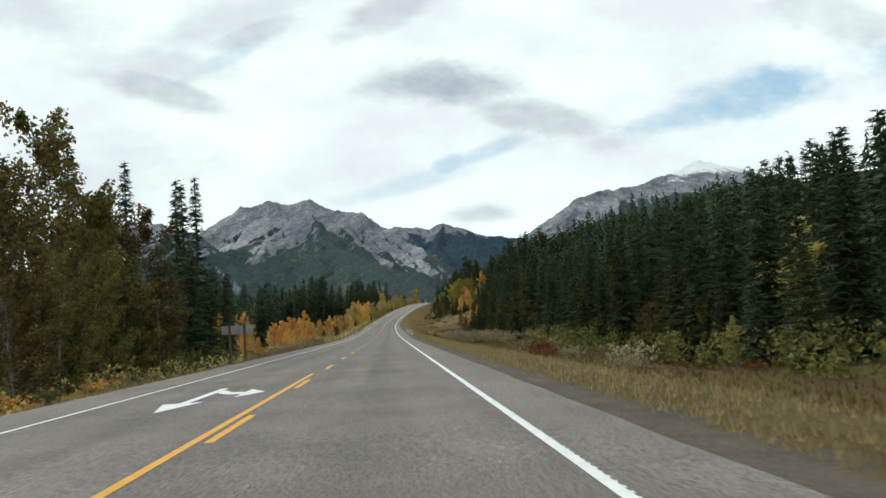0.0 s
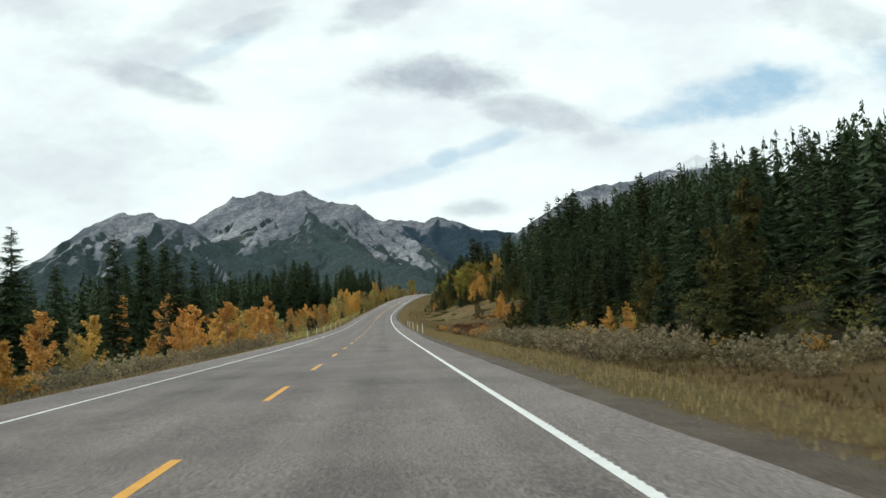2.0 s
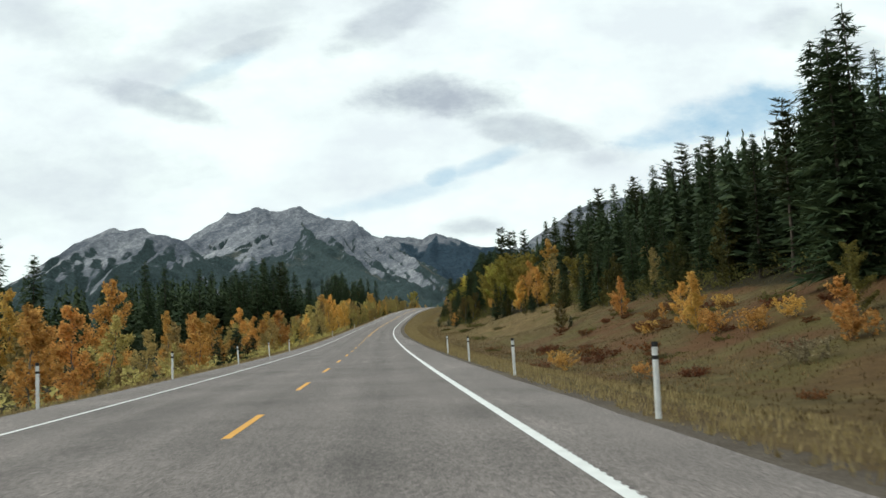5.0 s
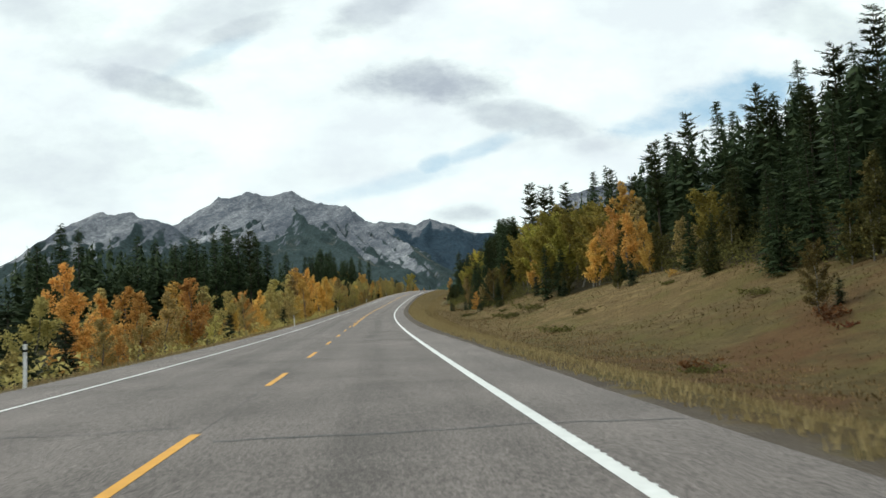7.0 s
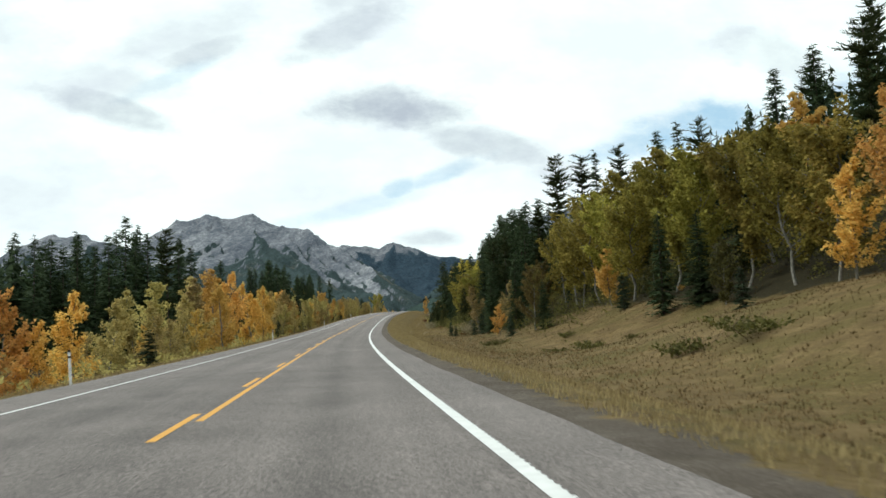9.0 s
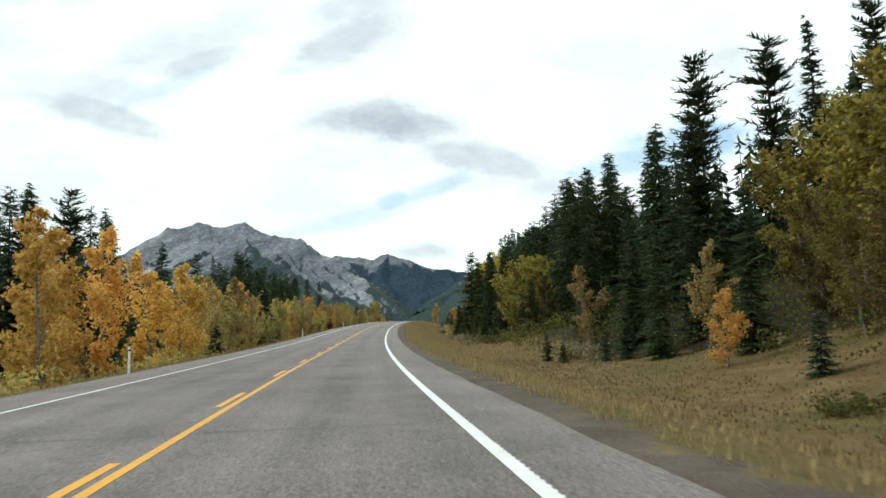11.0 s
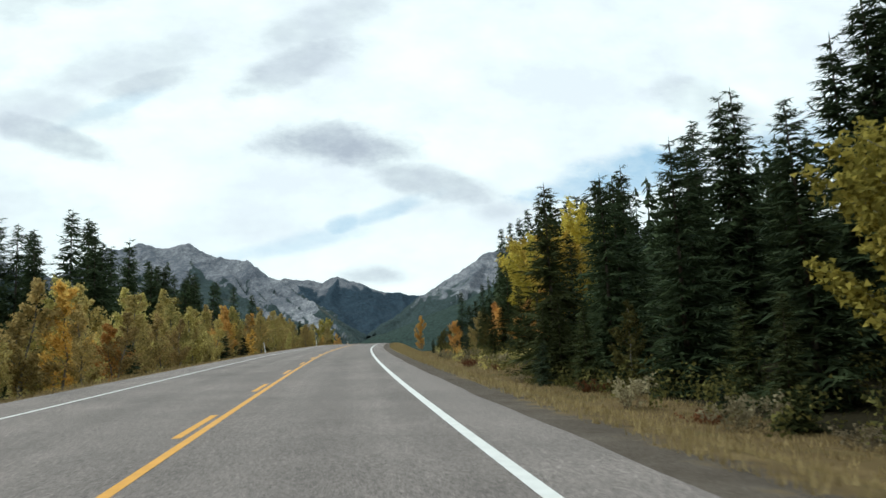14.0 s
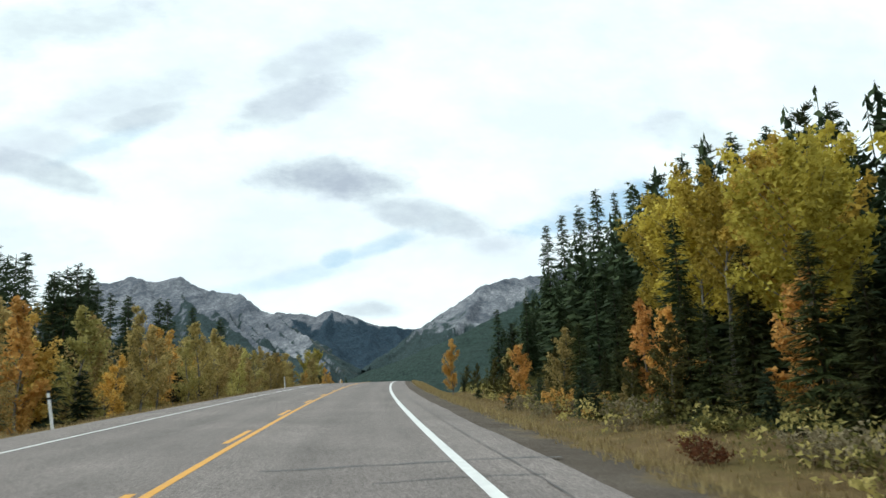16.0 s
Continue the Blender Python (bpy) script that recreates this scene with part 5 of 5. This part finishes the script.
# ---- undergrowth ----
def thicket(name, label, n, places, material, seed, size=0.16, per=14):
    """Low leafy growth: n clumps of loose leaves up to the given height."""
    g = np.random.default_rng(seed)
    y, d, h = places(g, n)
    pos = np.repeat(np.stack([cx(y) + d, y, land(d, y)], -1), per, 0)
    hh = np.repeat(h, per)
    m = len(pos)
    up = g.random(m) ** 0.8
    reach = 0.55 * hh * (1 - 0.6 * up) + 0.15
    a = g.uniform(0, 6.28, m)
    q = np.sqrt(g.random(m)) * reach
    pos = pos + np.stack([np.cos(a) * q, np.sin(a) * q, up * hh + 0.05], -1)
    nrm = g.normal(0, 1, (m, 3)) + np.array([0, 0, 0.4])
    t1 = np.cross(nrm, g.normal(0, 1, (m, 3)))
    t1 /= np.linalg.norm(t1, axis=1)[:, None]
    t2 = np.cross(nrm, t1)
    t2 /= np.linalg.norm(t2, axis=1)[:, None]
    sz = (size * g.uniform(0.6, 1.4, m))[:, None]
    s = Shape()
    s.add(np.stack([pos - t1 * sz * 0.8 - t2 * sz * 0.75, pos - t1 * sz * 0.6 + t2 * sz * 0.75, pos + t1 * sz], 1).reshape(-1, 3), np.arange(m * 3).reshape(-1, 3))
    return tagged(new(name, s.mesh(name, material)), label, "undergrowth", kind="stuff")


def belt(*rows):
    """Clumps spread over (share, y0, y1, d0, d1, low, high) strips."""
    def f(g, n):
        out = []
        total = sum(r[0] for r in rows)
        for share, y0, y1, d0, d1, lo, hi in rows:
            k = int(n * share / total)
            out.append(np.stack([g.uniform(y0, y1, k), g.uniform(d0, d1, k), g.uniform(lo, hi, k)]))
        return np.concatenate(out, 1)
    return f


thicket("undergrowth", "dark green shrubs and saplings under the hillside wood", 4200,
        belt((3, 15, 150, 15.5, 30, 0.5, 2.0), (1.2, 5, 60, 12.5, 17, 0.4, 1.4), (1.5, 150, 210, 30, 44, 0.6, 1.8), (2.2, 190, 330, 30, 44, 0.6, 2.2), (1.8, 190, 330, 27.5, 32, 0.7, 2.0), (1.0, 290, 340, 18, 30, 0.5, 1.6), (3.4, 325, 560, 14.0, 22, 0.4, 1.8), (1.5, 325, 560, 22, 30, 0.5, 2.2)), DULL, 21, 0.088, 30)
thicket("undergrowth", "yellowing low growth at the foot of the aspens", 1800,
        belt((1, 16, 65, -17, -9.2, 0.4, 1.4), (1, 150, 330, -40, -11, 0.4, 1.3), (1.5, 140, 345, -12.5, -8.6, 0.4, 1.3), (2, 330, 430, -26, -10.5, 0.4, 1.6), (2, 430, 560, -26, -10, 0.4, 1.7), (1, 420, 560, 13, 20, 0.4, 1.2)), OLIVE, 22, 0.10, 26)
thicket("undergrowth", "dull green low growth on the valley floor", 1500,
        belt((2, 16, 65, -22, -10, 0.5, 2.0), (1.5, 60, 200, -45, -11, 0.3, 1.0), (2, 180, 430, -40, -12, 0.5, 1.8), (2, 430, 600, -40, -11, 0.5, 1.9)), DULL, 23, 0.105, 26)


# ---- grass ----
def turf(name, label, n, where, h0, h1, material, seed, width=0.05):
    """Tufts of three bent blades each."""
    g = np.random.default_rng(seed)
    y, d = where(g, n)
    k = len(y)
    base = np.stack([cx(y) + d, y, land(d, y) - 0.03], -1)
    V = np.zeros((k, 3, 3, 3))
    for b in range(3):
        a = g.uniform(0, 6.28, k)
        o = np.stack([np.cos(a), np.sin(a), 0 * a], -1)
        s = np.stack([-np.sin(a), np.cos(a), 0 * a], -1)
        h = g.uniform(h0, h1, k)[:, None]
        w = (width * g.uniform(0.5, 1.3, k))[:, None]
        foot = base + o * g.uniform(0, 0.10, k)[:, None]
        V[:, b, 0], V[:, b, 1] = foot - s * w, foot + s * w
        V[:, b, 2] = foot + o * h * g.uniform(0.15, 0.6, k)[:, None] + np.array([0, 0, 1.0]) * h
    s = Shape()
    s.add(V.reshape(-1, 3), np.arange(k * 9).reshape(-1, 3))
    return tagged(new(name, s.mesh(name, material)), label, "grass", kind="stuff")


def verge(d0, d1, y0, y1):
    def f(g, n):
        d = d0 + (d1 - d0) * g.random(n) ** 1.2
        return g.uniform(y0, y1, n), d
    return f


turf("verge_grass", "dry straw-coloured grass along the left verge", 20000, verge(-5.65, -9.5, 0, 520), 0.06, 0.22, STRAW, 3, 0.018)
turf("verge_grass", "dry straw-coloured grass along the right verge", 40000, verge(5.75, 10.5, 0, 520), 0.06, 0.21, STRAW, 4, 0.017)
turf("meadow_grass", "dry russet grass on the open slope", 28000, verge(8.5, 31, 140, 330), 0.05, 0.15, RUSSET, 5, 0.022)
turf("meadow_grass", "short tan grass on the open slope", 7000, verge(9.0, 16, 150, 340), 0.06, 0.18, STRAW, 7, 0.03)
turf("meadow_grass", "dry grass below the wood", 9000, verge(9.5, 17, 330, 520), 0.08, 0.28, STRAW, 6, 0.03)
turf("meadow_grass", "dry grass before the wood", 6000, verge(9.5, 17, 0, 140), 0.08, 0.28, RUSSET, 8, 0.03)


# ---- posts, sign, markings, cracks ----
PLASTIC, _nt, _b = mat("white_post_plastic", 0.5, 0.4)
_n = noise_tex(_nt, 6.0, 4.0)
_nt.links.new(ramp(_nt, _n, [(0.35, (0.62, 0.62, 0.60)), (0.65, (0.80, 0.80, 0.78))]), _b.inputs["Base Color"])
BLACK, _nt, _b = mat("black_band", 0.6, 0.3)
_nt.links.new(ramp(_nt, noise_tex(_nt, 8.0), [(0.3, (0.012, 0.012, 0.013)), (0.7, (0.03, 0.03, 0.03))]), _b.inputs["Base Color"])
ALU, _nt, _b = mat("weathered_aluminium", 0.45, 0.5)
_b.inputs["Metallic"].default_value = 0.6
_nt.links.new(ramp(_nt, noise_tex(_nt, 4.0, 5.0), [(0.3, (0.36, 0.38, 0.40)), (0.7, (0.56, 0.58, 0.60))]), _b.inputs["Base Color"])
TIMBER = bark_mat("brown_timber", (0.11, 0.065, 0.035), (0.22, 0.14, 0.08))


def part(name, bm, material, parent, label=""):
    me = bpy.data.meshes.new(name)
    bm.to_mesh(me)
    bm.free()
    me.materials.append(material)
    ob = new(name, me)
    ob.parent = parent
    return tagged(ob, label) if label else ob


def box(bm, x0, x1, y0, y1, z0, z1, bevel=0.0):
    m = Matrix.Translation(((x0 + x1) / 2, (y0 + y1) / 2, (z0 + z1) / 2)) @ Matrix.Diagonal((x1 - x0, y1 - y0, z1 - z0, 1))
    r = bmesh.ops.create_cube(bm, size=1.0, matrix=m)
    if bevel:
        bmesh.ops.bevel(bm, geom=list({e for v in r["verts"] for e in v.link_edges}), offset=bevel, segments=2, affect="EDGES")
    return bm


def marker_post():
    """A flat white guide post with a slightly curved face and a black band under its top."""
    ob = new("guide_post")
    bm = bmesh.new()
    outline = [(-0.042, 0.0), (-0.024, -0.014), (0.0, -0.019), (0.024, -0.014), (0.042, 0.0), (0.024, 0.006), (0.0, 0.0), (-0.024, 0.006)]
    n = len(outline)
    rings = [[bm.verts.new((x * k, y * k, z)) for x, y in outline] for z, k in ((-0.35, 1), (1.02, 1), (1.05, 0.86))]
    for a, b in zip(rings, rings[1:]):
        for i in range(n):
            bm.faces.new((a[i], a[(i + 1) % n], b[(i + 1) % n], b[i]))
    bm.faces.new(rings[-1])
    bm.faces.new(list(reversed(rings[0])))
    part("post", bm, PLASTIC, ob)
    for low, high in ((0.81, 0.865), (0.985, 1.056)):
        bm = bmesh.new()
        rings = [[bm.verts.new((x * 1.06, y * 1.25 - 0.001, z)) for x, y in outline] for z in (low, high)]
        for i in range(n):
            bm.faces.new((rings[0][i], rings[0][(i + 1) % n], rings[1][(i + 1) % n], rings[1][i]))
        bm.faces.new(rings[1])
        bm.faces.new(list(reversed(rings[0])))
        part("band", bm, BLACK, ob, "black band near the top")
    return tagged(ob, "white plastic roadside guide post with two black bands", "post", "guide posts")


post = marker_post()
first = True
for y, d, lean in ((134.6, -5.64, -2), (146.2, -5.64, -1), (158, -5.64, 0), (172, -5.64, -3), (184.2, -5.64, -3), (196.3, -5.64, 0), (253.7, -5.64, -3), (309, -5.64, 0),
                   (372.4, -5.75, -1), (430.2, -5.7, -9), (479.6, -5.64, -3), (530, -5.64, 0), (127.5, 5.8, 0), (138.5, 5.8, 1), (150.3, 5.8, -1), (161.5, 5.75, -1), (173.4, 5.85, -1)):
    p = at(y, d)
    m = Matrix.Translation(p) @ Matrix.Rotation(radians(lean), 4, "Y") @ Matrix.Rotation(radians(random.uniform(-8, 8)), 4, "Z")
    if first:
        post.matrix_basis = m
        first = False
    else:
        copy_thing(post, m)


def back_of_sign():
    """Two timber posts carrying ribbed aluminium boards, seen from behind."""
    ob = new("road_sign")
    for x in (-0.56, 0.56):
        part("post", box(bmesh.new(), x - 0.08, x + 0.08, -0.06, 0.06, -1.2, 3.24, 0.008), TIMBER, ob)
    part("panel", box(bmesh.new(), -1.20, 1.20, 0.075, 0.082, 2.56, 3.20), ALU, ob, "grey aluminium board")
    for k in range(4):
        z = 2.60 + 0.16 * k
        part("rib", box(bmesh.new(), -1.19, 1.19, 0.035, 0.073, z, z + 0.06, 0.004), ALU, ob)
    return tagged(ob, "back of a grey aluminium road sign on two timber posts", "sign")


sign = back_of_sign()
sign.matrix_basis = Matrix.Translation(at(60.5, -9.0)) @ Matrix.Rotation(radians(-6), 4, "Z")


def flat(name, pts, material, lift=0.005, parent=road):
    """A painted outline laid on the road, points as (across, along)."""
    v = [on_road(y, d, lift) for d, y in pts]
    return link(name, v, [tuple(range(len(v)))], material, parent)


# a straight-on and left-turn arrow for oncoming traffic
flat("lane_arrow", [(-1.98, 14.6), (-1.55, 16.5), (-1.82, 16.5), (-1.82, 20.6), (-2.02, 20.6), (-2.02, 16.5), (-2.35, 16.5)], WHITE)
flat("lane_arrow", [(-1.80, 19.0), (-1.45, 18.3), (-1.10, 18.15), (-1.10, 17.3), (-0.62, 18.5), (-1.10, 19.7), (-1.10, 18.85), (-1.42, 18.95), (-1.80, 19.9)], WHITE, 0.0055)


def crack(y, d0, d1, seed, width=0.022, skew=0.0):
    """A sealed crack wandering across the road."""
    g = np.random.default_rng(seed)
    n = max(6, int(abs(d1 - d0) / 0.18))
    d = np.linspace(d0, d1, n)
    yy = y + np.cumsum(g.normal(0, 0.035, n)) + skew * (d - d0)
    w = width * g.uniform(0.5, 1.4, n)
    v = []
    for a, b, c in zip(d, yy, w):
        drop = 0.003 - 0.02 * max(abs(a) - 3.8, 0)
        v += [on_road(b - c, a, drop), on_road(b + c, a, drop)]
    return link("sealed_crack", v, [(2 * i, 2 * i + 1, 2 * i + 3, 2 * i + 2) for i in range(n - 1)], TAR, road)


for i, (y, a, b, w) in enumerate(((186.6, 0.3, 5.3, 0.03), (187.6, -5.0, -0.3, 0.018), (171, 3.9, 5.2, 0.03), (30, -3.5, 1.5, 0.012), (64, -1.0, 3.6, 0.012), (95, -3.0, 3.0, 0.012),
                                  (127, -4.0, 2.0, 0.015), (150, 0.4, 3.0, 0.012), (215, -3.4, 3.4, 0.014), (246, 0.4, 3.2, 0.016), (264.2, 1.82, 2.38, 0.035), (271.3, 1.72, 2.32, 0.05), (263.4, 2.03, 2.48, 0.03), (290, -3.5, 3.5, 0.015),
                                  (335, -2, 5, 0.015), (384.4, -4.8, 2.4, 0.014), (384.2, 1.5, 2.3, 0.03), (377, 3.9, 5.2, 0.025), (417.6, 1.2, 5.2, 0.06), (415.9, 2.6, 4.6, 0.03), (405, 1.0, 3.0, 0.02), (440, -3, 4, 0.015))):
    crack(y, a, b, 400 + i, w, 0.02)


# ---- dead wood ----
GREY_WOOD = bark_mat("bleached_dead_wood", (0.08, 0.073, 0.062), (0.20, 0.185, 0.16))


def dead_trunk(name, label, foot, tip, r0, r1, stubs, seed):
    """A bare, slightly crooked trunk with broken branch stubs."""
    g = np.random.default_rng(seed)
    s = Shape()
    a, b = np.array(foot, float), np.array(tip, float)
    t = np.linspace(0, 1, 10)
    pts = a + np.outer(t, b - a) + np.cumsum(g.normal(0, 0.015, (10, 3)), 0)
    tube(s, pts, r0 + (r1 - r0) * t, 8)
    for k in range(stubs):
        f = g.uniform(0.25, 0.97)
        p = a + f * (b - a)
        o = g.normal(0, 1, 3)
        o /= np.linalg.norm(o)
        tube(s, [p, p + o * 0.15, p + o * g.uniform(0.25, 0.6)], [0.022, 0.014, 0.005], 4)
    return tagged(new(name, s.mesh(name, GREY_WOOD, True)), label, "dead tree")


dead_trunk("dead_trunk", "bleached dead trunk leaning against the dark spruces", at(134.0, 17.0, -0.2), at(129.8, 17.0, 5.6 - float(land(17.0, 129.8) - cz(129.8))), 0.07, 0.025, 8, 1)
dead_trunk("fallen_log", "grey fallen log lying in the verge grass", at(111.5, 11.6, 0.10), at(114.6, 13.2, 0.16), 0.11, 0.06, 3, 2)
dead_trunk("fallen_log", "grey fallen log lying in the verge grass", at(114.8, 11.2, 0.09), at(112.0, 13.4, 0.22), 0.09, 0.05, 4, 3)


def joint(y0, y1, d, seed, width=0.009):
    """A thin open joint running along the road's middle."""
    g = np.random.default_rng(seed)
    yy = np.arange(y0, y1, 0.35)
    dd = d + np.cumsum(g.normal(0, 0.012, len(yy)))
    dd = d + (dd - d) * 0.6
    w = width * g.uniform(0.4, 1.5, len(yy))
    v = []
    for y, a, c in zip(yy, dd, w):
        v += [on_road(y, a - c, 0.003), on_road(y, a + c, 0.003)]
    return link("open_joint", v, [(2 * i, 2 * i + 1, 2 * i + 3, 2 * i + 2) for i in range(len(yy) - 1)], TAR, road)


joint(150, 236, 0.14, 7, 0.006)
joint(386, 472, 4.42, 8, 0.009)
